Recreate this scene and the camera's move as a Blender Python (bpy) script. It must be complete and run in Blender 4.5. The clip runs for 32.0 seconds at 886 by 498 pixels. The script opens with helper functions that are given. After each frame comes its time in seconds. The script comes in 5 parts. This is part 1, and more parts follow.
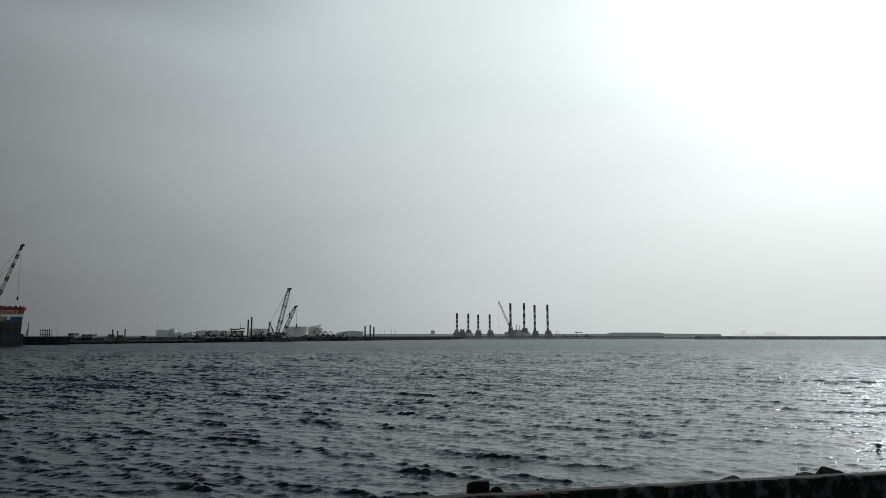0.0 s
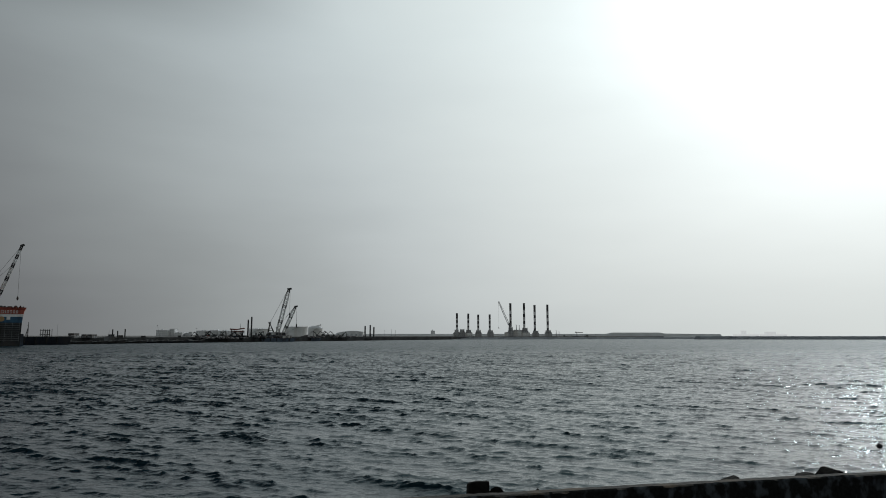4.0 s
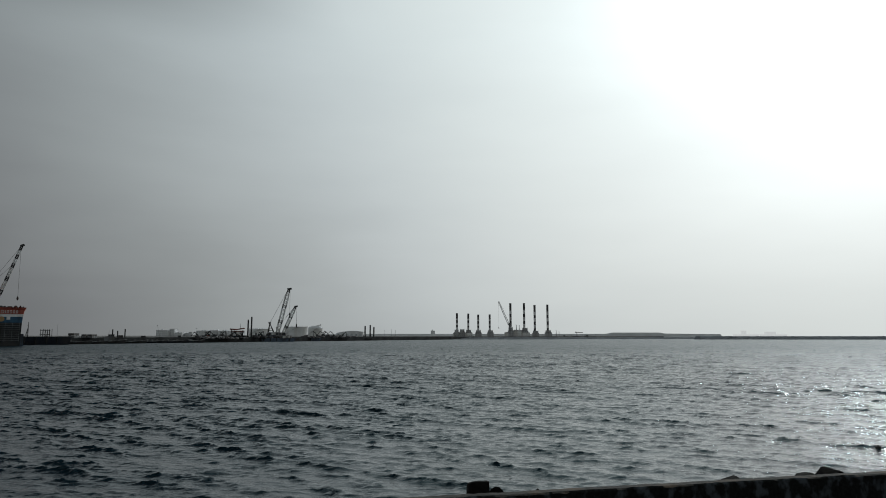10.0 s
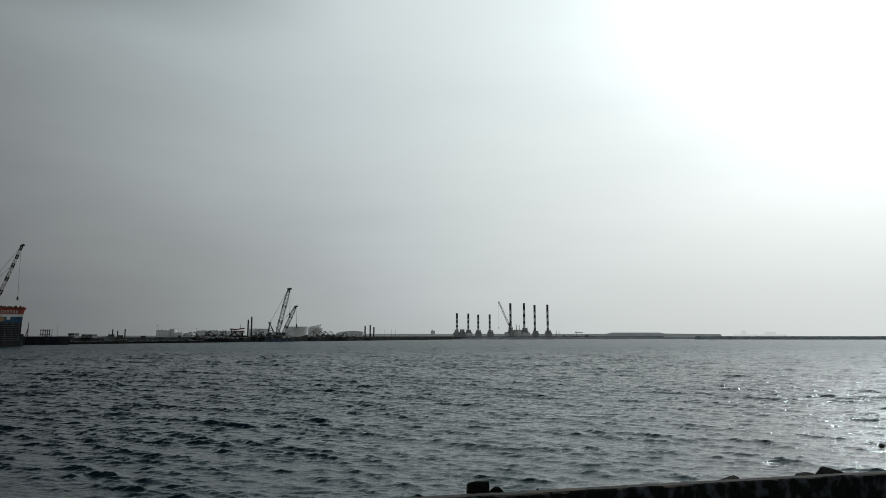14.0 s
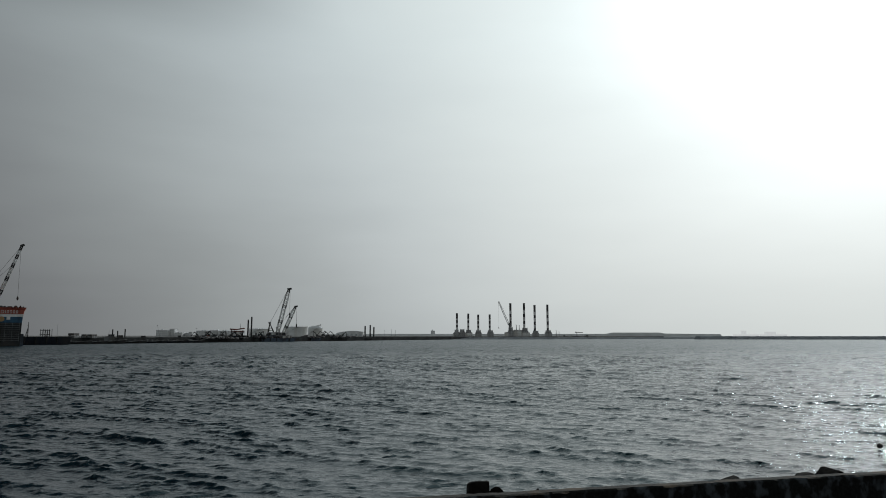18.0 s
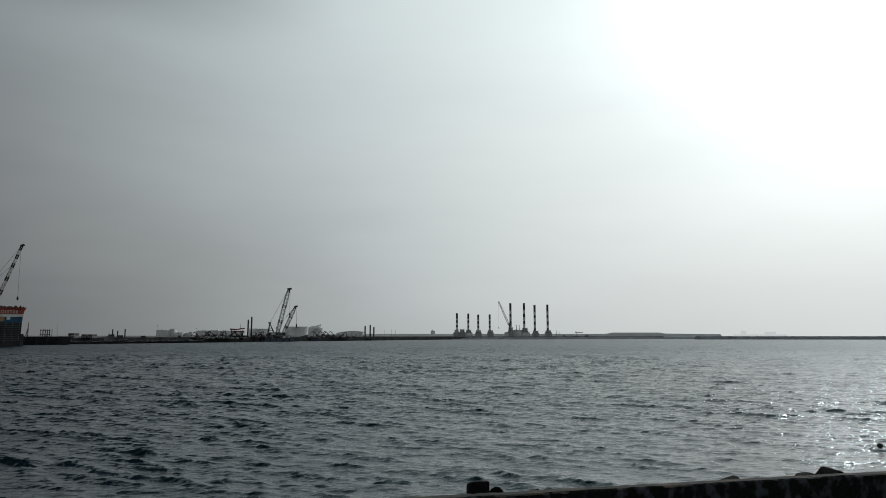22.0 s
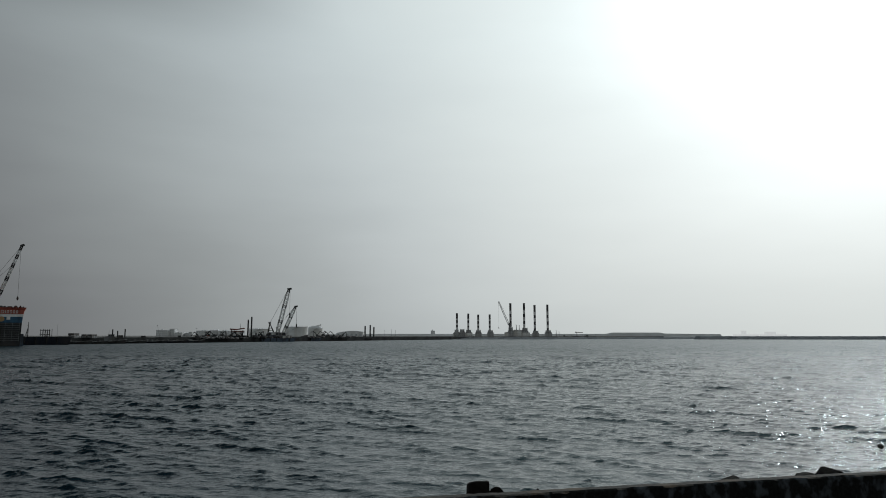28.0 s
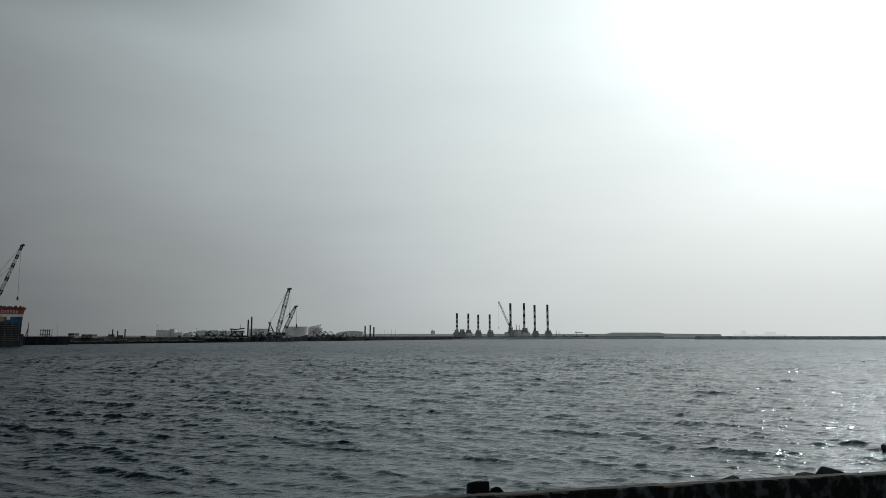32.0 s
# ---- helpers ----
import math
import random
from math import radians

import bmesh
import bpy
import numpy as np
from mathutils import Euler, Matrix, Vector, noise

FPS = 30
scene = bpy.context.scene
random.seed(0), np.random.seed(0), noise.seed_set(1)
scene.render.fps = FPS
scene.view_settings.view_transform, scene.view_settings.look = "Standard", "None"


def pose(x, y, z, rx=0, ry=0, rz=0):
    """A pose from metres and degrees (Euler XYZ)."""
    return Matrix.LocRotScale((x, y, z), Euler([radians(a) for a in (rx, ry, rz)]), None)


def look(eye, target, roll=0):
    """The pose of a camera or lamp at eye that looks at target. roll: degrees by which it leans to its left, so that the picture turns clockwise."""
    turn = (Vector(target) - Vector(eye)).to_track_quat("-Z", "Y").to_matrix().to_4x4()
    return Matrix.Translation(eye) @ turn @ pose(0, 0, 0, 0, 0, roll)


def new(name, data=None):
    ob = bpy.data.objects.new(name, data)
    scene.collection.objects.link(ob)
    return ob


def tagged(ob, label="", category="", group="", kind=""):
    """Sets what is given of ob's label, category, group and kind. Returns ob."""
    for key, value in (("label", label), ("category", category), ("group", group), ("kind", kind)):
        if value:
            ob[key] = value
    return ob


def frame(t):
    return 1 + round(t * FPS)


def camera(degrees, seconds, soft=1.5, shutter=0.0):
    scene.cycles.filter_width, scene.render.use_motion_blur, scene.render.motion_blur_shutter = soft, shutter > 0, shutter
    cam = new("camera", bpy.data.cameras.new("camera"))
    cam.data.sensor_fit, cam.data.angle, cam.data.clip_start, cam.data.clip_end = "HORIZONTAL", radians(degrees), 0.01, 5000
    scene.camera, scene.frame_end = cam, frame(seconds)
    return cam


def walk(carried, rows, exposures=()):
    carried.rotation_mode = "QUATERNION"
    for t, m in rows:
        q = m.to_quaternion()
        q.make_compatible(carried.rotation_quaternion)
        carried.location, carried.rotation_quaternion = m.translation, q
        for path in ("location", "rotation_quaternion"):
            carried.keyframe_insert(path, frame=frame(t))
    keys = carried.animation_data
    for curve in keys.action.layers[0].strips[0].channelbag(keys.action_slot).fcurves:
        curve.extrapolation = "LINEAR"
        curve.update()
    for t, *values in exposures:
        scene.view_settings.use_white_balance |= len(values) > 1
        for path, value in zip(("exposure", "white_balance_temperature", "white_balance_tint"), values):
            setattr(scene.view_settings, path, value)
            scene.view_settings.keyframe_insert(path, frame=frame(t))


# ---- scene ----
cam = camera(68.0, 32.0, soft=0.9)
EYE = pose(0, 0, 5.0, 97.5, 0, 0)
walk(cam, [(0.0, EYE), (32.0, EYE)])
scene.view_settings.exposure = 0.0

# ---------------------------------------------------------------- light
SUN_AZ, SUN_EL = radians(37), radians(34)
SUN_DIR = Vector((math.sin(SUN_AZ) * math.cos(SUN_EL), math.cos(SUN_AZ) * math.cos(SUN_EL), math.sin(SUN_EL)))


def sky():
    w = bpy.data.worlds.new("hazy_sky")
    scene.world = w
    w.use_nodes = True
    n, l = w.node_tree.nodes, w.node_tree.links
    n.clear()
    out = n.new("ShaderNodeOutputWorld")
    bg = n.new("ShaderNodeBackground")
    nish = n.new("ShaderNodeTexSky")
    nish.sky_type, nish.sun_disc = "NISHITA", False
    nish.sun_elevation, nish.sun_rotation = SUN_EL, SUN_AZ
    nish.air_density, nish.dust_density, nish.ozone_density = 1.0, 8.0, 1.0
    grey = n.new("ShaderNodeHueSaturation")
    grey.inputs["Saturation"].default_value = 0.12
    grey.inputs["Value"].default_value = 0.006
    l.new(nish.outputs[0], grey.inputs["Color"])
    # the milky glow of the haze round the sun
    tc = n.new("ShaderNodeTexCoord")
    dot = n.new("ShaderNodeVectorMath")
    dot.operation = "DOT_PRODUCT"
    dot.inputs[1].default_value = (math.sin(SUN_AZ) * math.cos(radians(32)), math.cos(SUN_AZ) * math.cos(radians(32)), math.sin(radians(32)))
    # the glow spreads wide along the haze layer and fades towards the zenith
    low = n.new("ShaderNodeVectorMath")
    low.operation = "MINIMUM"
    low.inputs[1].default_value = (2.0, 2.0, 0.5)
    l.new(tc.outputs["Generated"], low.inputs[0])
    unit = n.new("ShaderNodeVectorMath")
    unit.operation = "NORMALIZE"
    l.new(low.outputs[0], unit.inputs[0])
    l.new(unit.outputs[0], dot.inputs[0])
    ang = n.new("ShaderNodeMath")
    ang.operation = "ARCCOSINE"
    l.new(dot.outputs["Value"], ang.inputs[0])
    # thin uneven veils of cloud
    mp = n.new("ShaderNodeMapping")
    mp.inputs["Scale"].default_value = (1.3, 1.3, 5.0)
    l.new(tc.outputs["Generated"], mp.inputs[0])
    nz = n.new("ShaderNodeTexNoise")
    nz.inputs["Scale"].default_value = 1.6
    nz.inputs["Detail"].default_value = 4.0
    l.new(mp.outputs[0], nz.inputs["Vector"])
    veil = n.new("ShaderNodeMapRange")
    veil.inputs["From Min"].default_value, veil.inputs["From Max"].default_value = 0.3, 0.7
    veil.inputs["To Min"].default_value, veil.inputs["To Max"].default_value = -0.035, 0.035
    l.new(nz.outputs["Fac"], veil.inputs[0])
    add = n.new("ShaderNodeMath")
    l.new(ang.outputs[0], add.inputs[0])
    l.new(veil.outputs[0], add.inputs[1])
    fac = n.new("ShaderNodeMath")
    fac.operation = "DIVIDE"
    fac.inputs[1].default_value = math.pi
    l.new(add.outputs[0], fac.inputs[0])
    ramp = n.new("ShaderNodeValToRGB")
    ramp.color_ramp.interpolation = "B_SPLINE"
    stops = SKY_STOPS
    el = ramp.color_ramp.elements
    while len(el) < len(stops):
        el.new(0.5)
    for e, (deg, v, tint) in zip(el, stops):
        e.position = deg / 180
        e.color = (v * tint[0], v * tint[1], v * tint[2], 1)
    l.new(fac.outputs[0], ramp.inputs[0])
    mix = n.new("ShaderNodeMix")
    mix.data_type, mix.blend_type = "RGBA", "ADD"
    mix.inputs["Factor"].default_value = 1.0
    l.new(ramp.outputs[0], mix.inputs[6])
    l.new(grey.outputs[0], mix.inputs[7])
    sep = n.new("ShaderNodeSeparateXYZ")
    l.new(tc.outputs["Generated"], sep.inputs[0])
    up = n.new("ShaderNodeMapRange")
    up.inputs["From Min"].default_value, up.inputs["From Max"].default_value = 0.0, 0.42
    l.new(sep.outputs["Z"], up.inputs[0])
    tint = n.new("ShaderNodeMix")
    tint.data_type = "RGBA"
    tint.inputs[6].default_value, tint.inputs[7].default_value = (0.985, 0.955, 0.945, 1), (0.985, 1.01, 1.025, 1)
    l.new(up.outputs[0], tint.inputs[0])
    mul = n.new("ShaderNodeMix")
    mul.data_type, mul.blend_type = "RGBA", "MULTIPLY"
    mul.inputs["Factor"].default_value = 1.0
    l.new(mix.outputs[2], mul.inputs[6])
    l.new(tint.outputs[2], mul.inputs[7])
    # the haze is thinner overhead
    over = n.new("ShaderNodeMapRange")
    over.interpolation_type = "SMOOTHSTEP"
    over.inputs["From Min"].default_value, over.inputs["From Max"].default_value = 0.38, 0.52
    over.inputs["To Min"].default_value, over.inputs["To Max"].default_value = 1.0, 0.05
    l.new(sep.outputs["Z"], over.inputs[0])
    thin = n.new("ShaderNodeMix")
    thin.data_type, thin.blend_type = "RGBA", "MULTIPLY"
    away = n.new("ShaderNodeMapRange")
    away.inputs["From Min"].default_value, away.inputs["From Max"].default_value = radians(40), radians(62)
    l.new(ang.outputs[0], away.inputs[0])
    back = n.new("ShaderNodeMapRange")
    back.inputs["From Min"].default_value, back.inputs["From Max"].default_value = radians(92), radians(122)
    back.inputs["To Min"].default_value, back.inputs["To Max"].default_value = 1.0, 0.0
    l.new(ang.outputs[0], back.inputs[0])
    side = n.new("ShaderNodeMath")
    side.operation = "MULTIPLY"
    l.new(away.outputs[0], side.inputs[0])
    l.new(back.outputs[0], side.inputs[1])
    l.new(side.outputs[0], thin.inputs["Factor"])
    l.new(mul.outputs[2], thin.inputs[6])
    l.new(over.outputs[0], thin.inputs[7])
    l.new(thin.outputs[2], bg.inputs["Color"])
    bg.inputs["Strength"].default_value = 1.0
    l.new(bg.outputs[0], out.inputs[0])


BLUISH = (0.84, 1.0, 1.04)
COOL, WARM, DIM = (0.905, 1.0, 1.02), (0.92, 1.0, 0.99), (0.935, 1.0, 1.05)
SKY_STOPS = [(0, 11.0, BLUISH), (5, 3.2, COOL), (11, 1.35, COOL), (17, 0.96, WARM), (25, 0.80, WARM), (34, 0.69, WARM), (44, 0.55, COOL), (52, 0.425, COOL), (62, 0.28, COOL), (72, 0.17, DIM), (84, 0.064, DIM), (100, 0.07, DIM), (130, 0.48, COOL), (180, 0.95, COOL)]
sky()
sun = new("sun", bpy.data.lights.new("sun", "SUN"))
sun.data.energy, sun.data.angle, sun.data.color = 0.37, radians(2.2), (0.86, 0.97, 1.0)
sun.matrix_world = look(SUN_DIR * 100, (0, 0, 0))

# ---------------------------------------------------------------- materials


def mat(name, base, rough=0.7, metal=0.0, grain=4.0, vary=0.25, bump=0.0, stain=None, stain_scale=0.4, streak=1.0, ior=1.45, edge=(0.46, 0.6)):
    """Base colour with two scales of variation, an optional stain colour and relief."""
    m = bpy.data.materials.new(name)
    m.use_nodes = True
    n, l = m.node_tree.nodes, m.node_tree.links
    b = n["Principled BSDF"]
    b.inputs["Roughness"].default_value, b.inputs["Metallic"].default_value, b.inputs["IOR"].default_value = rough, metal, ior
    tc = n.new("ShaderNodeTexCoord")
    n1 = n.new("ShaderNodeTexNoise")
    n1.inputs["Scale"].default_value, n1.inputs["Detail"].default_value = grain, 6.0
    l.new(tc.outputs["Object"], n1.inputs["Vector"])
    r1 = n.new("ShaderNodeValToRGB")
    lo, hi = 1 - vary, 1 + vary
    r1.color_ramp.elements[0].color = (*[c * lo for c in base], 1)
    r1.color_ramp.elements[1].color = (*[min(1, c * hi) for c in base], 1)
    r1.color_ramp.elements[0].position, r1.color_ramp.elements[1].position = 0.3, 0.7
    l.new(n1.outputs["Fac"], r1.inputs[0])
    col = r1.outputs[0]
    if stain:
        mp = n.new("ShaderNodeMapping")
        mp.inputs["Scale"].default_value = (1, 1, 1 / streak)
        l.new(tc.outputs["Object"], mp.inputs[0])
        n2 = n.new("ShaderNodeTexNoise")
        n2.inputs["Scale"].default_value, n2.inputs["Detail"].default_value = stain_scale, 5.0
        l.new(mp.outputs[0], n2.inputs["Vector"])
        r2 = n.new("ShaderNodeValToRGB")
        r2.color_ramp.elements[0].position, r2.color_ramp.elements[1].position = edge
        l.new(n2.outputs["Fac"], r2.inputs[0])
        mx = n.new("ShaderNodeMix")
        mx.data_type = "RGBA"
        l.new(r2.outputs[0], mx.inputs[0])
        l.new(col, mx.inputs[6])
        mx.inputs[7].default_value = (*stain, 1)
        col = mx.outputs[2]
    l.new(col, b.inputs["Base Color"])
    if bump:
        bp = n.new("ShaderNodeBump")
        bp.inputs["Strength"].default_value, bp.inputs["Distance"].default_value = 0.8, bump
        l.new(n1.outputs["Fac"], bp.inputs["Height"])
        l.new(bp.outputs[0], b.inputs["Normal"])
    return m


def water_mat():
    m = bpy.data.materials.new("sea_water")
    m.use_nodes = True
    n, l = m.node_tree.nodes, m.node_tree.links
    b = n["Principled BSDF"]
    b.inputs["IOR"].default_value = 1.345
    # cyan cast laid on the sky reflections themselves, apart from the body colour
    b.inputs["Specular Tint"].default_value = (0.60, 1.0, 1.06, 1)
    tc = n.new("ShaderNodeTexCoord")
    # slow change of colour: silt and depth
    n0 = n.new("ShaderNodeTexNoise")
    n0.inputs["Scale"].default_value, n0.inputs["Detail"].default_value = 0.03, 3.0
    l.new(tc.outputs["Object"], n0.inputs["Vector"])
    r0 = n.new("ShaderNodeValToRGB")
    r0.color_ramp.elements[0].color, r0.color_ramp.elements[1].color = (0.006, 0.017, 0.025, 1), (0.008, 0.022, 0.031, 1)
    l.new(n0.outputs["Fac"], r0.inputs[0])
    l.new(r0.outputs[0], b.inputs["Base Color"])
    # ripples too small for the wave mesh
    prev = None
    sep = n.new("ShaderNodeSeparateXYZ")
    l.new(tc.outputs["Object"], sep.inputs[0])
    # (scale, stretch along the crests, height near, height far, where it starts and is full)
    for scale, stretch, dist, dfar, y0, y1 in ((0.22, 0.8, 0.0, 1.3, 80, 280), (0.8, 0.8, 0.0, 0.8, 40, 170), (2.6, 0.6, 0.028, 0.11, 30, 120), (6.5, 0.7, 0.020, 0.045, 30, 140), (17.0, 0.6, 0.007, 0.01, 20, 60)):
        mp = n.new("ShaderNodeMapping")
        mp.inputs["Rotation"].default_value = (0, 0, radians(28))
        mp.inputs["Scale"].default_value = (stretch, 1.0, 0.3)
        l.new(tc.outputs["Object"], mp.inputs[0])
        nz = n.new("ShaderNodeTexNoise")
        nz.inputs["Scale"].default_value, nz.inputs["Detail"].default_value = scale, 2.0
        nz.inputs["Distortion"].default_value = 0.5
        l.new(mp.outputs[0], nz.inputs["Vector"])
        bp = n.new("ShaderNodeBump")
        bp.inputs["Strength"].default_value = 1.0
        hr = n.new("ShaderNodeMapRange")
        hr.inputs["From Min"].default_value, hr.inputs["From Max"].default_value = y0, y1
        hr.inputs["To Min"].default_value, hr.inputs["To Max"].default_value = dist, dfar
        l.new(sep.outputs["Y"], hr.inputs[0])
        l.new(hr.outputs[0], bp.inputs["Distance"])
        l.new(nz.outputs["Fac"], bp.inputs["Height"])
        if prev:
            l.new(prev.outputs[0], bp.inputs["Normal"])
        prev = bp
    l.new(prev.outputs[0], b.inputs["Normal"])
    # far out the ripples merge into a rough sheen
    mr = n.new("ShaderNodeMapRange")
    mr.inputs["From Min"].default_value, mr.inputs["From Max"].default_value = 50, 260
    mr.inputs["To Min"].default_value, mr.inputs["To Max"].default_value = 0.05, 0.36
    l.new(sep.outputs["Y"], mr.inputs[0])
    l.new(mr.outputs[0], b.inputs["Roughness"])
    return m


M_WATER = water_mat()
M_CONC = mat("weathered_concrete", (0.050, 0.047, 0.042), 0.88, grain=26, vary=0.55, bump=0.012, stain=(0.115, 0.088, 0.062), stain_scale=3.4, edge=(0.50, 0.66))
# base near black with the shade of the inner face; paler patches are stains
M_CONC_IN = mat("shaded_stained_concrete", (0.007, 0.008, 0.008), 0.8, grain=22, vary=0.7, bump=0.014, stain=(0.055, 0.065, 0.075), stain_scale=6.5, streak=1.2, ior=1.2, edge=(0.50, 0.63))
M_GROUND = mat("quay_paving", (0.22, 0.21, 0.19), 0.9, grain=3, bump=0.01, stain=(0.12, 0.11, 0.10), stain_scale=0.5)
M_ROCK = mat("wet_dark_rock", (0.011, 0.0105, 0.010), 0.92, grain=12, vary=0.6, bump=0.03, stain=(0.022, 0.020, 0.017), stain_scale=3.5, ior=1.2)
# rock colour lightened to stand in for the haze over the far breakwaters
M_ARMOUR = mat("breakwater_rock", (0.36, 0.385, 0.41), 0.9, grain=0.3, vary=0.12, bump=0.02, stain=(0.30, 0.32, 0.345), stain_scale=0.06)
M_SAND = mat("pale_sand_fill", (0.55, 0.56, 0.56), 0.9, grain=0.05, vary=0.12, bump=0.1)
M_LAND = mat("port_yard_ground", (0.16, 0.155, 0.145), 0.9, grain=0.2, vary=0.3, bump=0.02, stain=(0.1, 0.1, 0.1), stain_scale=0.03)
M_QUAYWALL = mat("quay_wall_concrete", (0.040, 0.042, 0.042), 0.85, grain=0.8, vary=0.35, bump=0.05, stain=(0.02, 0.02, 0.02), stain_scale=0.15, streak=3)
M_BLACK = mat("black_paint", (0.018, 0.019, 0.021), 0.5, grain=0.7, vary=0.4, stain=(0.034, 0.032, 0.031), stain_scale=0.3)
M_DARK = mat("dark_worn_steel", (0.05, 0.05, 0.052), 0.55, grain=0.8, vary=0.4, stain=(0.065, 0.055, 0.048), stain_scale=0.35)
M_GREY = mat("grey_steel_paint", (0.22, 0.23, 0.235), 0.5, grain=0.6, vary=0.2, stain=(0.13, 0.125, 0.12), stain_scale=0.25, streak=4)
M_WHITE = mat("weathered_white_paint", (0.80, 0.80, 0.78), 0.5, grain=0.5, vary=0.1, stain=(0.62, 0.60, 0.56), stain_scale=0.2, streak=5)
M_BAND = mat("white_leg_band", (0.78, 0.79, 0.78), 0.5, grain=0.4, vary=0.12, stain=(0.48, 0.46, 0.43), stain_scale=0.3, streak=4)
M_RED = mat("orange_red_hull_paint", (0.42, 0.10, 0.065), 0.5, grain=0.5, vary=0.15, stain=(0.26, 0.06, 0.045), stain_scale=0.25, streak=4)
M_BLUE = mat("blue_hull_paint", (0.035, 0.11, 0.19), 0.5, grain=0.5, vary=0.15, stain=(0.02, 0.06, 0.10), stain_scale=0.25, streak=4)
M_HULL = mat("dark_boot_hull_paint", (0.03, 0.034, 0.033), 0.55, grain=0.6, vary=0.3, stain=(0.05, 0.045, 0.042), stain_scale=0.2, streak=4)
M_ORANGE = mat("faded_orange_steel", (0.24, 0.07, 0.045), 0.6, grain=0.8, vary=0.3, stain=(0.15, 0.05, 0.03), stain_scale=0.4)
M_GLASS = mat("dark_window_glass", (0.02, 0.025, 0.03), 0.08, grain=1, vary=0.1)
M_SIDE = mat("pale_worn_boat_paint", (0.30, 0.31, 0.30), 0.55, grain=0.8, vary=0.3, stain=(0.13, 0.125, 0.12), stain_scale=0.5, streak=3)
M_HOUSE = mat("mid_grey_platform_paint", (0.46, 0.47, 0.47), 0.55, grain=0.6, vary=0.2, stain=(0.32, 0.315, 0.31), stain_scale=0.3, streak=4)
M_PANE_DARK = mat("shaded_port_glass", (0.12, 0.13, 0.135), 0.3, grain=1, vary=0.1)
M_LEG = mat("faded_black_leg_paint", (0.055, 0.056, 0.06), 0.55, grain=0.5, vary=0.3, stain=(0.085, 0.08, 0.078), stain_scale=0.3, streak=4)
M_PANE = mat("pale_far_pane", (0.50, 0.52, 0.53), 0.4, grain=1, vary=0.1)
M_RUBBER = mat("black_rubber", (0.02, 0.02, 0.02), 0.7, grain=8, vary=0.3)
# far tank and wall paint is pale, and lifted further in place of haze
M_TANK = mat("pale_tank_paint", (0.74, 0.75, 0.74), 0.55, grain=0.2, vary=0.08, stain=(0.62, 0.61, 0.58), stain_scale=0.08, streak=6)
M_BUILD = mat("pale_rendered_wall", (0.76, 0.77, 0.78), 0.8, grain=0.3, vary=0.1, stain=(0.64, 0.64, 0.63), stain_scale=0.08, streak=3)
M_ROOF = mat("pale_sheet_roof", (0.70, 0.71, 0.72), 0.6, grain=0.3, vary=0.1)
M_SLATE = mat("slate_blue_paint", (0.10, 0.135, 0.18), 0.55, grain=0.6, vary=0.2, stain=(0.06, 0.07, 0.085), stain_scale=0.3, streak=4)
M_NAVY = mat("navy_black_hull_paint", (0.012, 0.017, 0.030), 0.5, grain=0.6, vary=0.35, stain=(0.03, 0.03, 0.032), stain_scale=0.3, streak=4)
M_LETTER = mat("white_lettering", (0.75, 0.72, 0.68), 0.5, grain=1.0, vary=0.06)
M_EMBLEM = mat("ochre_emblem_paint", (0.45, 0.27, 0.12), 0.5, grain=1.0, vary=0.1)

# ---------------------------------------------------------------- mesh helpers


def bm_new():
    return bmesh.new()


def box(bm, c, s, rz=0.0, ry=0.0, bevel=0.0):
    r = bmesh.ops.create_cube(bm, size=1.0, matrix=Matrix.Translation(c) @ Matrix.Rotation(radians(rz), 4, "Z") @ Matrix.Rotation(radians(ry), 4, "Y") @ Matrix.Diagonal((*s, 1)))
    if bevel:
        es = list({e for v in r["verts"] for e in v.link_edges})
        bmesh.ops.bevel(bm, geom=es, offset=bevel, segments=2, affect="EDGES")
    return bm


def rod(bm, a, b, r0, r1=None, seg=8):
    a, b = Vector(a), Vector(b)
    d = b - a
    q = d.to_track_quat("Z", "Y").to_matrix().to_4x4()
    bmesh.ops.create_cone(bm, cap_ends=True, segments=seg, radius1=r0, radius2=r0 if r1 is None else r1, depth=d.length, matrix=Matrix.Translation((a + b) / 2) @ q)
    return bm


def prism(bm, pts, z0, z1, pts_top=None):
    """A closed upright body over a plan outline; pts_top may differ from pts."""
    lo = [bm.verts.new((x, y, z0)) for x, y in pts]
    hi = [bm.verts.new((x, y, z1)) for x, y in (pts_top or pts)]
    k = len(pts)
    bm.faces.new(hi)
    bm.faces.new(lo[::-1])
    for i in range(k):
        j = (i + 1) % k
        bm.faces.new((lo[i], lo[j], hi[j], hi[i]))
    bmesh.ops.recalc_face_normals(bm, faces=bm.faces)
    return bm


def lathe(bm, prof, c=(0, 0, 0), seg=28):
    rings = []
    for r, z in prof:
        rings.append([bm.verts.new((c[0] + r * math.cos(2 * math.pi * i / seg), c[1] + r * math.sin(2 * math.pi * i / seg), c[2] + z)) for i in range(seg)])
    for a, b in zip(rings, rings[1:]):
        for i in range(seg):
            j = (i + 1) % seg
            bm.faces.new((a[i], a[j], b[j], b[i]))
    bm.faces.new(rings[0][::-1])
    bm.faces.new(rings[-1])
    return bm


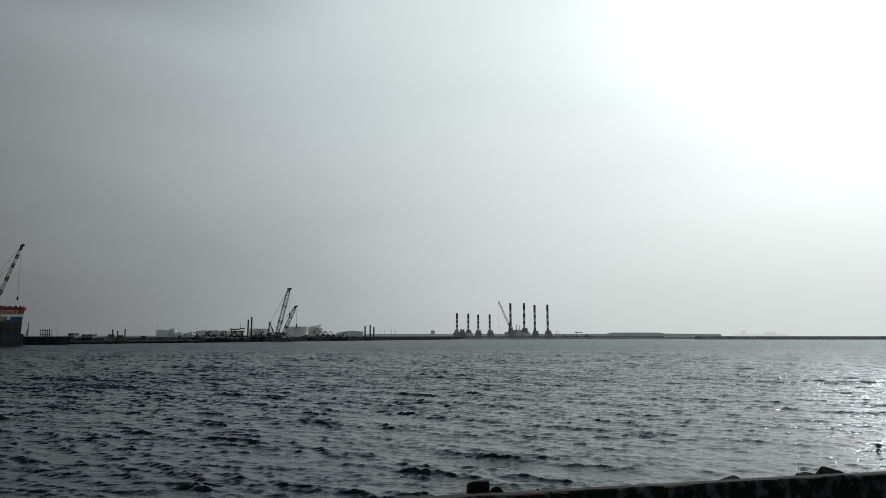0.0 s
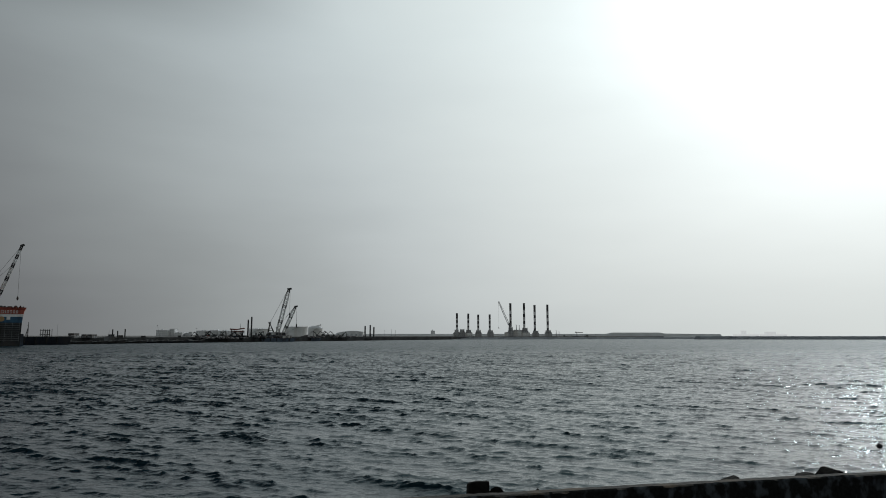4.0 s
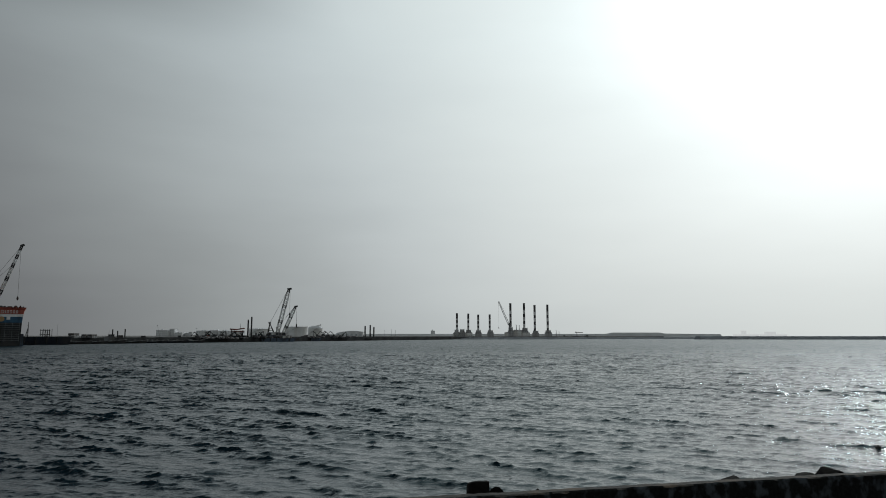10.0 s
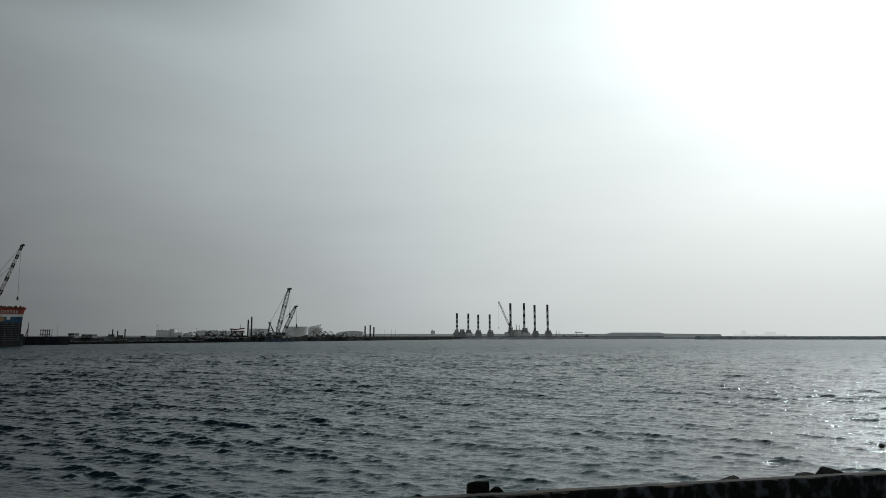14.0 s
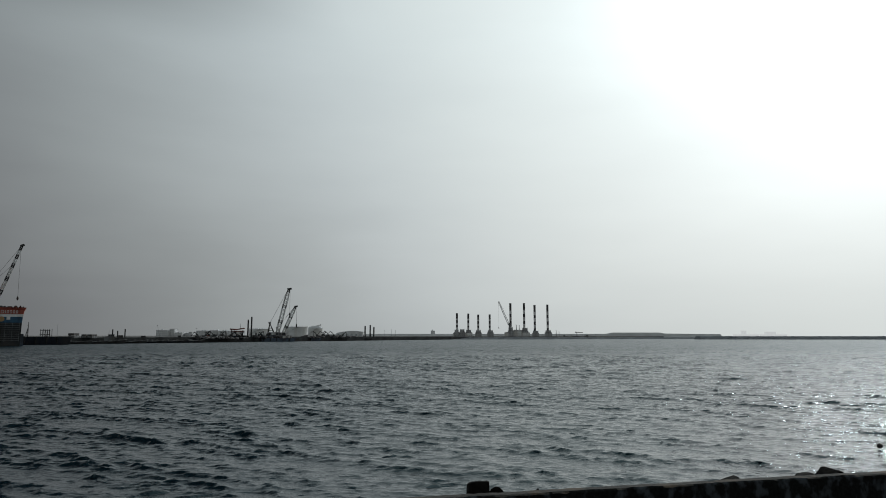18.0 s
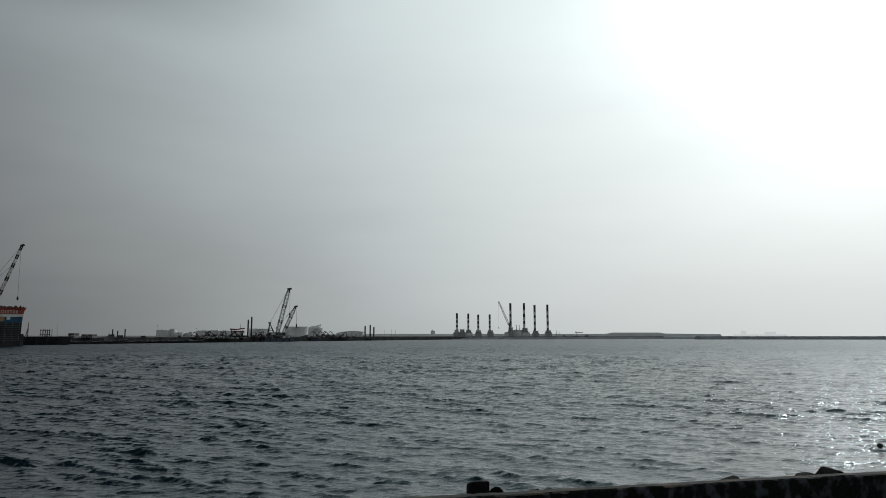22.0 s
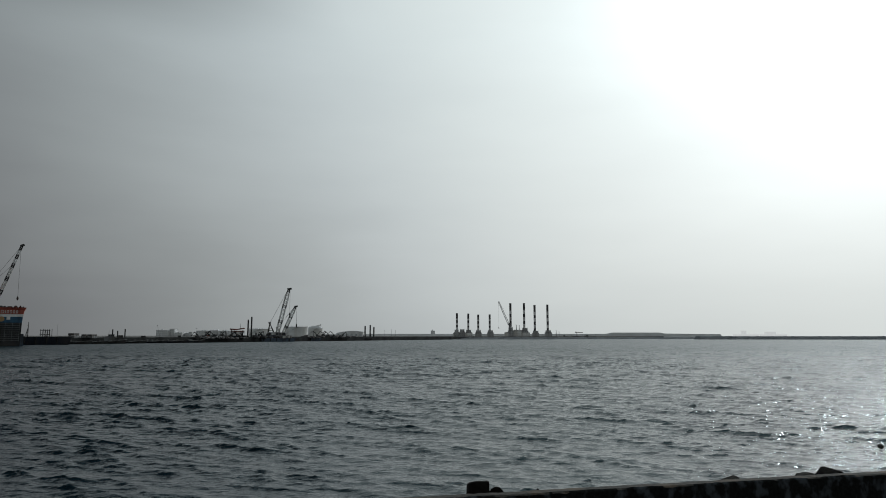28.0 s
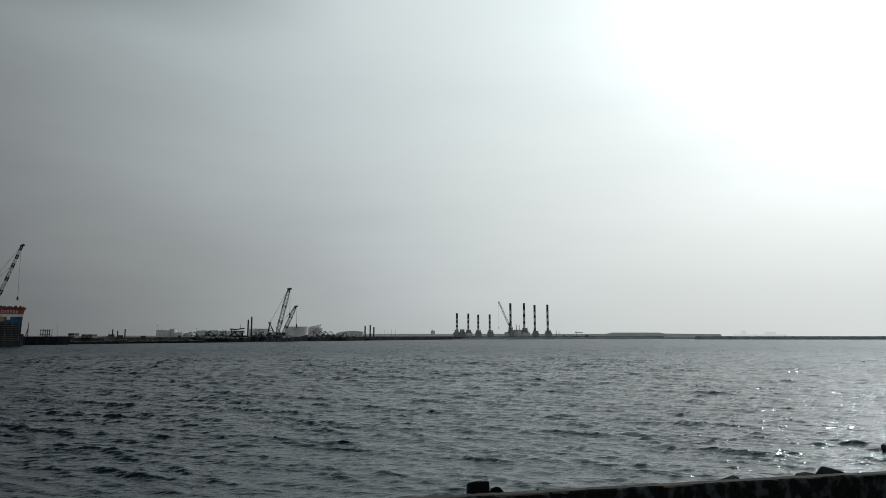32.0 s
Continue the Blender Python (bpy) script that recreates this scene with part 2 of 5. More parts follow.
def lattice(bm, a, b, w0, w1, bays, chord, brace):
    """Four chords with zigzag lacing between two points, in the style of a crane boom."""
    a, b = Vector(a), Vector(b)
    d = (b - a).normalized()
    side = d.cross(Vector((0, 1, 0)))
    side = side.normalized() if side.length > 0.1 else Vector((1, 0, 0))
    up = side.cross(d).normalized()
    ring = []
    for i in range(bays + 1):
        f = i / bays
        w = (w0 + (w1 - w0) * f) / 2
        p = a.lerp(b, f)
        ring.append([p + side * sx * w + up * sy * w for sx, sy in ((-1, -1), (1, -1), (1, 1), (-1, 1))])
    for k in range(4):
        rod(bm, ring[0][k], ring[-1][k], chord, seg=5)
    for i in range(bays):
        for k in range(4):
            k2 = (k + 1) % 4
            if (i + k) % 2:
                rod(bm, ring[i][k], ring[i + 1][k2], brace, seg=4)
            else:
                rod(bm, ring[i][k2], ring[i + 1][k], brace, seg=4)
    return bm


def mesh_of(name, bm, material, smooth=False):
    me = bpy.data.meshes.new(name)
    bm.to_mesh(me)
    bm.free()
    me.materials.append(material)
    if smooth:
        me.polygons.foreach_set("use_smooth", [True] * len(me.polygons))
        me.set_sharp_from_angle(angle=radians(40))
    return me


def part(name, bm, material, parent=None, label="", smooth=False):
    ob = new(name, mesh_of(name, bm, material, smooth))
    ob.parent = parent
    if label:
        ob["label"] = label
    return ob


def thing(name, at, label, category, group="", rz=0.0):
    ob = new(name)
    ob.empty_display_size = 0.5
    ob.matrix_world = pose(*at, 0, 0, rz)
    return tagged(ob, label, category, group)


def struct(name, bm, material, label, category, smooth=False):
    return tagged(new(name, mesh_of(name, bm, material, smooth)), label, category, "", "structure")


# ---------------------------------------------------------------- water


def sea_sheet(name, seed, heading, reach, fine, rms, lift, far, label):
    """A rigid sheet of short-crested wind waves that run along heading (degrees from east)."""
    rng = np.random.default_rng(seed)
    ys, y = [], 14.0
    while y < reach:
        ys.append(y)
        y += fine * max(1.0, (y - 56.0) / 18.0, (y / 130.0) ** 3)
    ys = np.array(ys)
    # columns fan out with the distance
    us = np.arange(-0.66, 0.74, fine * 0.0185)
    nr, nc = len(ys), len(us)
    Y0 = np.repeat(ys[:, None], nc, 1)
    X0 = us[None, :] * (Y0 + 30.0)
    X, Y, Z = X0.copy(), Y0.copy(), np.full_like(X0, lift)
    step = np.maximum(np.gradient(ys)[:, None], (us[1] - us[0]) * (Y0 + 30.0) * 0.8)
    # gusts: patches of livelier and calmer water, and livelier water outside the lee of the quay
    gust = 1 + 0.12 * np.sin(X0 * 0.11 + 0.07 * Y0 + 1.3) * np.sin(Y0 * 0.09 - 0.05 * X0) + 0.07 * np.sin(X0 * 0.31 - 0.2 * Y0)
    ramp = np.clip((Y0 - 60) / 110, 0, 1)
    gust = gust * (1 + 0.6 * ramp * ramp * (3 - 2 * ramp))
    # the wind blows freely over the west of the basin
    gust = gust * np.clip(1.0 - 0.4 * X0 / (Y0 + 30.0), 0.88, 1.13)
    hx, hy = math.cos(radians(heading)), math.sin(radians(heading))

    def trains(count, lam0, lam1, veer, spread, rms, pinch, ride):
        """Adds wave trains between two lengths, with a total slope of rms; ride: where they are strong."""
        f01 = (np.arange(count) + rng.uniform(0, 1, count)) / count
        lam = lam0 * (lam1 / lam0) ** f01
        slope = rng.uniform(0.5, 1.3, count) * np.sin(np.pi * (0.12 + 0.76 * f01))
        slope *= rms / np.sqrt(np.sum(slope ** 2) / 2)
        turn = np.radians(heading + veer) + rng.normal(0, spread, count)
        phase = rng.uniform(0, 2 * np.pi, count)
        dz, ds = np.zeros_like(Z), np.zeros_like(Z)
        for L, t, p, sl in zip(lam, turn, phase, slope):
            k = 2 * np.pi / L
            dx, dy = math.cos(t), math.sin(t)
            rows = int(np.count_nonzero(step.min(1) < L))
            f = np.clip((L / step[:rows] - 1.0) / 0.8, 0, 1) * (gust * ride)[:rows]
            arg = k * (dx * X0[:rows] + dy * Y0[:rows]) + p
            cs, sn = f * sl / k * np.cos(arg), f * sl / k * np.sin(arg)
            dz[:rows] += cs
            ds[:rows] -= k * sn
            X[:rows] -= dx * pinch * sn
            Y[:rows] -= dy * pinch * sn
        np.add(Z, dz, out=Z)
        return dz / (dz[:200].std() + 1e-6), ds / (ds[:200].std() + 1e-6)

    flat = np.ones_like(Z)
    z1, s1 = trains(22, 2.2, 7.5, 0, 0.30, rms * 0.22, 0.8, flat)
    # shorter waves stand on the crests and fronts of the longer ones
    z2, s2 = trains(56, 0.62, 2.2, 2, 0.44, rms * 0.62, 1.0, np.clip(1 + 0.3 * z1, 0.4, 1.8))
    ride = np.clip(0.9 + 0.15 * z1 + 0.25 * z2 - 0.25 * s2, 0.25, 1.9)
    trains(64, 0.17, 0.62, 12, 0.44, rms * 1.2, 0.95, ride)
    # crests lean forward, so that the fronts are steep
    X += hx * 0.2 * (Z - lift)
    Y += hy * 0.2 * (Z - lift)
    if not far:
        Z -= np.clip((ys - reach + 50) / 40, 0, 1)[:, None] * 0.4
    co = np.stack([X, Y, Z], -1).reshape(-1, 3)
    idx = np.arange(nr * nc).reshape(nr, nc)
    quads = np.stack([idx[:-1, :-1], idx[:-1, 1:], idx[1:, 1:], idx[1:, :-1]], -1)
    quads = quads.reshape(-1, 4)
    extra = []
    if far:
        # plain water out to the horizon, lying just below the troughs near the waves
        zl, yl, xl, xr = lift - 0.02, ys[-2], X0[-2, 1], X0[-2, -2]
        base = len(co)
        ext = np.array([[-4800, yl, zl], [xl, yl, zl], [xr, yl, zl], [4800, yl, zl], [-4800, 4850, zl], [4800, 4850, zl],
                        [-4800, -60, zl - 0.3], [X0[0, 0], 14, zl - 0.3], [X0[0, -1], 14, zl - 0.3], [4800, -60, zl - 0.3]], float)
        co = np.concatenate([co, ext])
        extra = [[0, 1, 2, 3, 5, 4], [6, 7, 1, 0], [8, 9, 3, 2]]
        extra = [[base + i for i in e] for e in extra]
    me = bpy.data.meshes.new(name)
    loops = np.concatenate([quads.ravel()] + [np.array(g) for g in extra])
    totals = np.concatenate([np.full(len(quads), 4), [len(g) for g in extra]]).astype(int)
    starts = np.concatenate([[0], np.cumsum(totals)[:-1]])
    me.vertices.add(len(co))
    me.vertices.foreach_set("co", co.astype(np.float32).ravel())
    me.loops.add(len(loops))
    me.loops.foreach_set("vertex_index", loops.astype(np.int32))
    me.polygons.add(len(totals))
    me.polygons.foreach_set("loop_start", starts.astype(np.int32))
    me.polygons.foreach_set("use_smooth", np.ones(len(totals), bool))
    me.update(calc_edges=True)
    me.materials.append(M_WATER)
    return tagged(new(name, me), label, "water", "", "structure")


sea = sea_sheet("water", 3, -118, 560.0, 0.091, 0.19, 0.0, True, "choppy grey-green harbour water with wind waves to the horizon")
chop = sea_sheet("water_chop", 8, -88, 140.0, 0.14, 0.17, -0.10, False, "crossing wind chop on the grey-green harbour water")

# ---------------------------------------------------------------- near quay: ground, parapet, rocks
# the parapet runs along this line; its inner top edge
WALL_A, WALL_B = Vector((0.0, 6.771)), Vector((5.179, 7.955))
WDIR = (WALL_B - WALL_A).normalized()
WNOR = Vector((-WDIR.y, WDIR.x))
WALL_ANG = math.degrees(math.atan2(WDIR.y, WDIR.x))
WALL_TOP, WALL_T, GROUND_Z = 3.4, 0.14, 2.95


def near_quay():
    p = lambda s, o: tuple(WALL_A + WDIR * s + WNOR * o)
    bm = bm_new()
    prism(bm, [p(-90, 0.3), p(-90, -60), p(90, -60), p(90, 0.3)], -3.0, GROUND_Z)
    struct("ground", bm, M_GROUND, "worn concrete quay paving behind the parapet", "ground")
    # parapet in cast bays with narrow joints, slightly uneven
    wall = thing("parapet_wall", (*p(0, 0), GROUND_Z), "low stained concrete parapet wall along the water", "wall", rz=WALL_ANG)
    wall["kind"] = "structure"
    h = WALL_TOP - GROUND_Z
    s = -33.5
    while s < 32:
        n = 8.0
        bm = bm_new()
        nx = 220
        ring = []
        for i in range(nx + 1):
            x = s + 0.01 + (n - 0.02) * i / nx
            w = 0.010 * noise.noise((x * 2.1, 3.3, 0.0)) + 0.006 * noise.noise((x * 9.0, 1.0, 0.0))
            # worn arris with bites broken out of it
            c = 0.012 + 0.014 * abs(noise.noise((x * 5.0, 7.0, 0.0))) + 0.05 * max(0.0, noise.noise((x * 7.3, 2.0, 5.0)) - 0.28)
            prof = [(0 + w * 0.5, 0), (0 + w * 0.5, h - c), (c, h + w), (WALL_T - c, h + w * 0.7), (WALL_T, h - c), (WALL_T, 0)]
            ring.append([bm.verts.new((x, yy, zz)) for yy, zz in prof])
        for a, b in zip(ring, ring[1:]):
            for k in range(6):
                k2 = (k + 1) % 6
                bm.faces.new((a[k], b[k], b[k2], a[k2]))
        bm.faces.new(ring[0])
        bm.faces.new(ring[-1][::-1])
        bmesh.ops.recalc_face_normals(bm, faces=bm.faces)
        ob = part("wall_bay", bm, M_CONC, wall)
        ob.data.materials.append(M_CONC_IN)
        # shade of the side turned from the sun is painted with darker concrete
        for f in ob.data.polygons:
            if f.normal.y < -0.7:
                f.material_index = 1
        s += n


def boulder_mesh(seed, size, blocky):
    rng = random.Random(seed)
    bm = bm_new()
    if blocky:
        bmesh.ops.create_cube(bm, size=1.7)
        bmesh.ops.subdivide_edges(bm, edges=list(bm.edges), cuts=7, use_grid_fill=True)
        for v in bm.verts:
            q = v.co / 0.85
            r = (abs(q.x) ** 18 + abs(q.y) ** 18 + abs(q.z) ** 18) ** (1 / 18)
            v.co = q / r * 0.85
            if blocky == 1 and v.co.z > 0:
                v.co.z += 0.035 * v.co.x - 0.12 * v.co.y
            if blocky == 2 and v.co.z > 0:
                v.co.x = v.co.x * (1 - 1.12 * v.co.z) - 0.12 * v.co.z
    else:
        bmesh.ops.create_icosphere(bm, subdivisions=3, radius=1.0)
    o = Vector((rng.uniform(0, 50), rng.uniform(0, 50), rng.uniform(0, 50)))
    cuts = [(Vector((rng.uniform(-1, 1), rng.uniform(-1, 1), rng.uniform(-0.6, 1))).normalized(), rng.uniform(0.42, 0.72)) for _ in range(0 if blocky else 11)]
    for v in bm.verts:
        for nrm, d in cuts:
            e = v.co.dot(nrm) - d
            if e > 0:
                v.co -= nrm * e
        q = v.co + o
        v.co *= 1 + (0.03 if blocky else 0.10) * noise.noise(q * 1.3) + 0.035 * noise.noise(q * 4.0)
    for ax in range(3):
        lo, hi = min(v.co[ax] for v in bm.verts), max(v.co[ax] for v in bm.verts)
        for v in bm.verts:
            v.co[ax] = ((v.co[ax] - lo) / (hi - lo) * 2 - 1) * size[ax]
    return mesh_of("rock", bm, M_ROCK, True)


def rocks():
    # (along the wall, out from it, top above the wall top, half sizes, turn, squared, label)
    spec = [(0.462, 0.36, 0.092, (0.118, 0.12, 0.30), 4, True, "squared dark wet block standing behind the parapet"),
            (0.69, 0.38, -0.014, (0.15, 0.16, 0.30), 20, False, "small dark wet rock beside a squared block"),
            (1.09, 0.36, -0.040, (0.12, 0.10, 0.25), 50, False, "dark rock tip showing behind the parapet"),
            (3.47, 0.42, -0.032, (0.25, 0.17, 0.32), 0, False, "dark rock tip showing behind the parapet"),
            (4.53, 0.44, -0.052, (0.20, 0.2, 0.32), 30, False, "flat brown rock behind the parapet"),
            (5.06, 0.50, -0.020, (0.30, 0.19, 0.26), 6, 2, "pointed dark rock standing above the parapet")]
    for i, (s, o, top, size, rz, blocky, lab) in enumerate(spec):
        p = WALL_A + WDIR * s + WNOR * o
        ob = new("rock", boulder_mesh(20 + i + (i > 3), size, blocky))
        zt = max(v.co.z for v in ob.data.vertices)
        ob.matrix_world = pose(p.x, p.y, WALL_TOP + top - zt, 0, 0, rz)
        tagged(ob, lab, "rock", "rocks behind the parapet")
    # the slope of armour rock that carries them down to the water
    rng = random.Random(9)
    bm = bm_new()
    protos = []
    for k in range(5):
        b2 = bm_new()
        bmesh.ops.create_icosphere(b2, subdivisions=2, radius=1.0)
        for v in b2.verts:
            v.co *= 1 + 0.25 * noise.noise(v.co * 1.2 + Vector((k * 9.0, 0, 0)))
        protos.append(([v.co.copy() for v in b2.verts], [[v.index for v in f.verts] for f in b2.faces]))
        b2.free()
    verts, faces = [], []
    for _ in range(2600):
        s, f = rng.uniform(-45, 45), rng.random()
        o = 0.55 + f * 7.6
        z = 2.72 - f * 3.5 + rng.uniform(-0.12, 0.1)
        r = rng.uniform(0.25, 0.42) if f > 0.1 else rng.uniform(0.18, 0.26)
        p = WALL_A + WDIR * s + WNOR * o
        vs, fs = rng.choice(protos)
        m = Matrix.LocRotScale((p.x, p.y, z), Euler((rng.uniform(0, 6), rng.uniform(0, 6), rng.uniform(0, 6))), (r, r * rng.uniform(0.7, 1), r * rng.uniform(0.6, 1)))
        k = len(verts)
        verts += [m @ v for v in vs]
        faces += [[k + i for i in f2] for f2 in fs]
    # core under the rocks
    k = len(verts)
    for s in (-46, 46):
        for o, z in ((0.15, 2.9), (0.75, 2.8), (9.0, -1.0), (9.0, -3.0), (0.15, -3.0)):
            q = WALL_A + WDIR * s + WNOR * o
            verts.append(Vector((q.x, q.y, z)))
    faces += [[k + i, k + (i + 1) % 5, k + 5 + (i + 1) % 5, k + 5 + i] for i in range(5)]
    me = bpy.data.meshes.new("rock_revetment")
    me.from_pydata(verts, [], faces)
    me.materials.append(M_ROCK)
    tagged(new("rock_revetment", me), "slope of dark armour rocks running down into the water", "rocks", "", "stuff")


near_quay()
rocks()


def float_buoy():
    b = thing("buoy", (19.43, 30.0, 0), "small black mooring float bobbing on the water", "buoy")
    bm = lathe(bm_new(), [(0.03, -0.10), (0.09, -0.08), (0.118, -0.02), (0.122, 0.03), (0.10, 0.075), (0.06, 0.10), (0.02, 0.105)], seg=20)
    part("float_body", bm, M_RUBBER, b, smooth=True)
    bm = lathe(bm_new(), [(0.02, 0.095), (0.035, 0.105), (0.03, 0.13), (0.01, 0.135)], seg=12)
    part("eye", bm, M_DARK, b, smooth=True)
    return b


buoy = float_buoy()

# ---------------------------------------------------------------- the far shore
LAND = 3.6
Q0, Q1 = Vector((-231.0, 366.0)), Vector((11.0, 837.0))
QDIR = (Q1 - Q0).normalized()
QNOR = Vector((QDIR.y, -QDIR.x))      # towards the water
QANG = math.degrees(math.atan2(QDIR.y, QDIR.x))


def strip(bm, pts, z0, z1, batter, width):
    """A mound along a line: flat crown, sloping sides."""
    rows = []
    for i, p in enumerate(pts):
        p = Vector(p)
        d = (Vector(pts[min(i + 1, len(pts) - 1)]) - Vector(pts[max(i - 1, 0)])).normalized()
        nr = Vector((-d.y, d.x))
        zt = z1[i] if isinstance(z1, (list, tuple)) else z1
        rows.append([bm.verts.new((*(p + nr * o), z)) for o, z in ((-batter, z0), (0, zt), (width, zt), (width + batter, z0))])
    for a, b in zip(rows, rows[1:]):
        for k in range(3):
            bm.faces.new((a[k], b[k], b[k + 1], a[k + 1]))
    bm.faces.new(rows[0])
    bm.faces.new(rows[-1][::-1])
    bmesh.ops.recalc_face_normals(bm, faces=bm.faces)
    return bm


def fine_line(a, b, n, amp, seed):
    out = []
    for i in range(n + 1):
        p = Vector(a).lerp(Vector(b), i / n)
        out.append((p.x, p.y + amp * noise.noise((i * 0.37, seed, 0.0))))
    return out


def far_shore():
    q = lambda s, o: tuple(Q0 + QDIR * s + QNOR * o)
    bm = bm_new()
    prism(bm, [q(-900, 0), q(530, 0), (60, 870), (330, 990), (330, 3600), (-3600, 3600), (-3600, -400)], -3.0, LAND)
    struct("port_land", bm, M_LAND, "flat grey port yard ground across the harbour", "ground")
    # quay face in cast panels
    face = thing("quay_wall", (*q(0, 0), 0), "dark weathered concrete quay wall at the waterline", "wall", rz=QANG)
    face["kind"] = "structure"
    for i in range(-8, 44):
        bm = bm_new()
        box(bm, (i * 12.0 + 6, -0.35, 1.25), (11.96, 0.7, 5.1), bevel=0.03)
        part("quay_panel", bm, M_QUAYWALL, face)
    # dark low breakwater in the middle distance
    rng = random.Random(2)
    pts = fine_line((8, 842), (400, 1000), 90, 3, 1.0)
    bm = strip(bm_new(), pts, -2.5, [2.3 + 0.15 * noise.noise((i * 0.9, 0, 4.0)) for i in range(91)], 6, 7)
    struct("breakwater_mid", bm, M_ARMOUR, "low dark rock breakwater across the harbour", "breakwater")
    pts = fine_line((329.17, 850), (760, 775), 140, 3, 5.0)
    bm = strip(bm_new(), pts, -2.5, [4.0 + 0.2 * noise.noise((i * 0.6, 0, 9.0)) + (0.5 if i > 95 else 0) for i in range(141)], 7, 8)
    struct("breakwater_east", bm, M_ARMOUR, "long dark rock breakwater along the harbour mouth", "breakwater")
    # armour rocks breaking its outline
    verts, faces = [], []
    b2 = bm_new()
    bmesh.ops.create_icosphere(b2, subdivisions=1, radius=1.0)
    pv, pf = [v.co.copy() for v in b2.verts], [[v.index for v in f.verts] for f in b2.faces]
    b2.free()
    for _ in range(2600):
        f = rng.random()
        if f < 0.6:
            a = rng.random()
            x, y, ztop = 329.17 + a * (760 - 329.17), 850 - 75 * a, 4.0
        else:
            a = rng.random()
            x, y, ztop = 8 + a * 392, 842 + a * 158, 2.3
        o = rng.uniform(0, 1)
        m = Matrix.LocRotScale((x, y - o * 6 + rng.uniform(-1, 1), ztop * (1 - o) - 0.15), Euler((rng.uniform(0.6, 1.2), rng.uniform(-0.2, 0.2), rng.uniform(-0.5, 0.5))), Vector((rng.uniform(0.9, 1.9), rng.uniform(0.6, 1.0), rng.uniform(0.18, 0.32))))
        k = len(verts)
        verts += [m @ v for v in pv]
        faces += [[k + i for i in ff] for ff in pf]
    me = bpy.data.meshes.new("armour_rocks")
    me.from_pydata(verts, [], faces)
    me.materials.append(M_ARMOUR)
    tagged(new("armour_rocks", me), "dark armour rocks piled on the breakwaters", "rocks", "", "stuff")
    # pale sand embankment behind
    D = 1420
    xs = [(-271.32, 7.6), (-150.19, 8.2), (140.50, 8.3), (353.68, 8.3), (365.79, 11.2), (465.12, 11.2), (474.81, 9.2), (549.90, 8.2), (594.72, 7.8), (599.56, 2.0)]
    bm = strip(bm_new(), [(x, D) for x, _ in xs], -2, [z for _, z in xs], 14, 24)
    struct("sand_embankment", bm, M_SAND, "pale sand fill embankment behind the breakwater", "embankment")


far_shore()


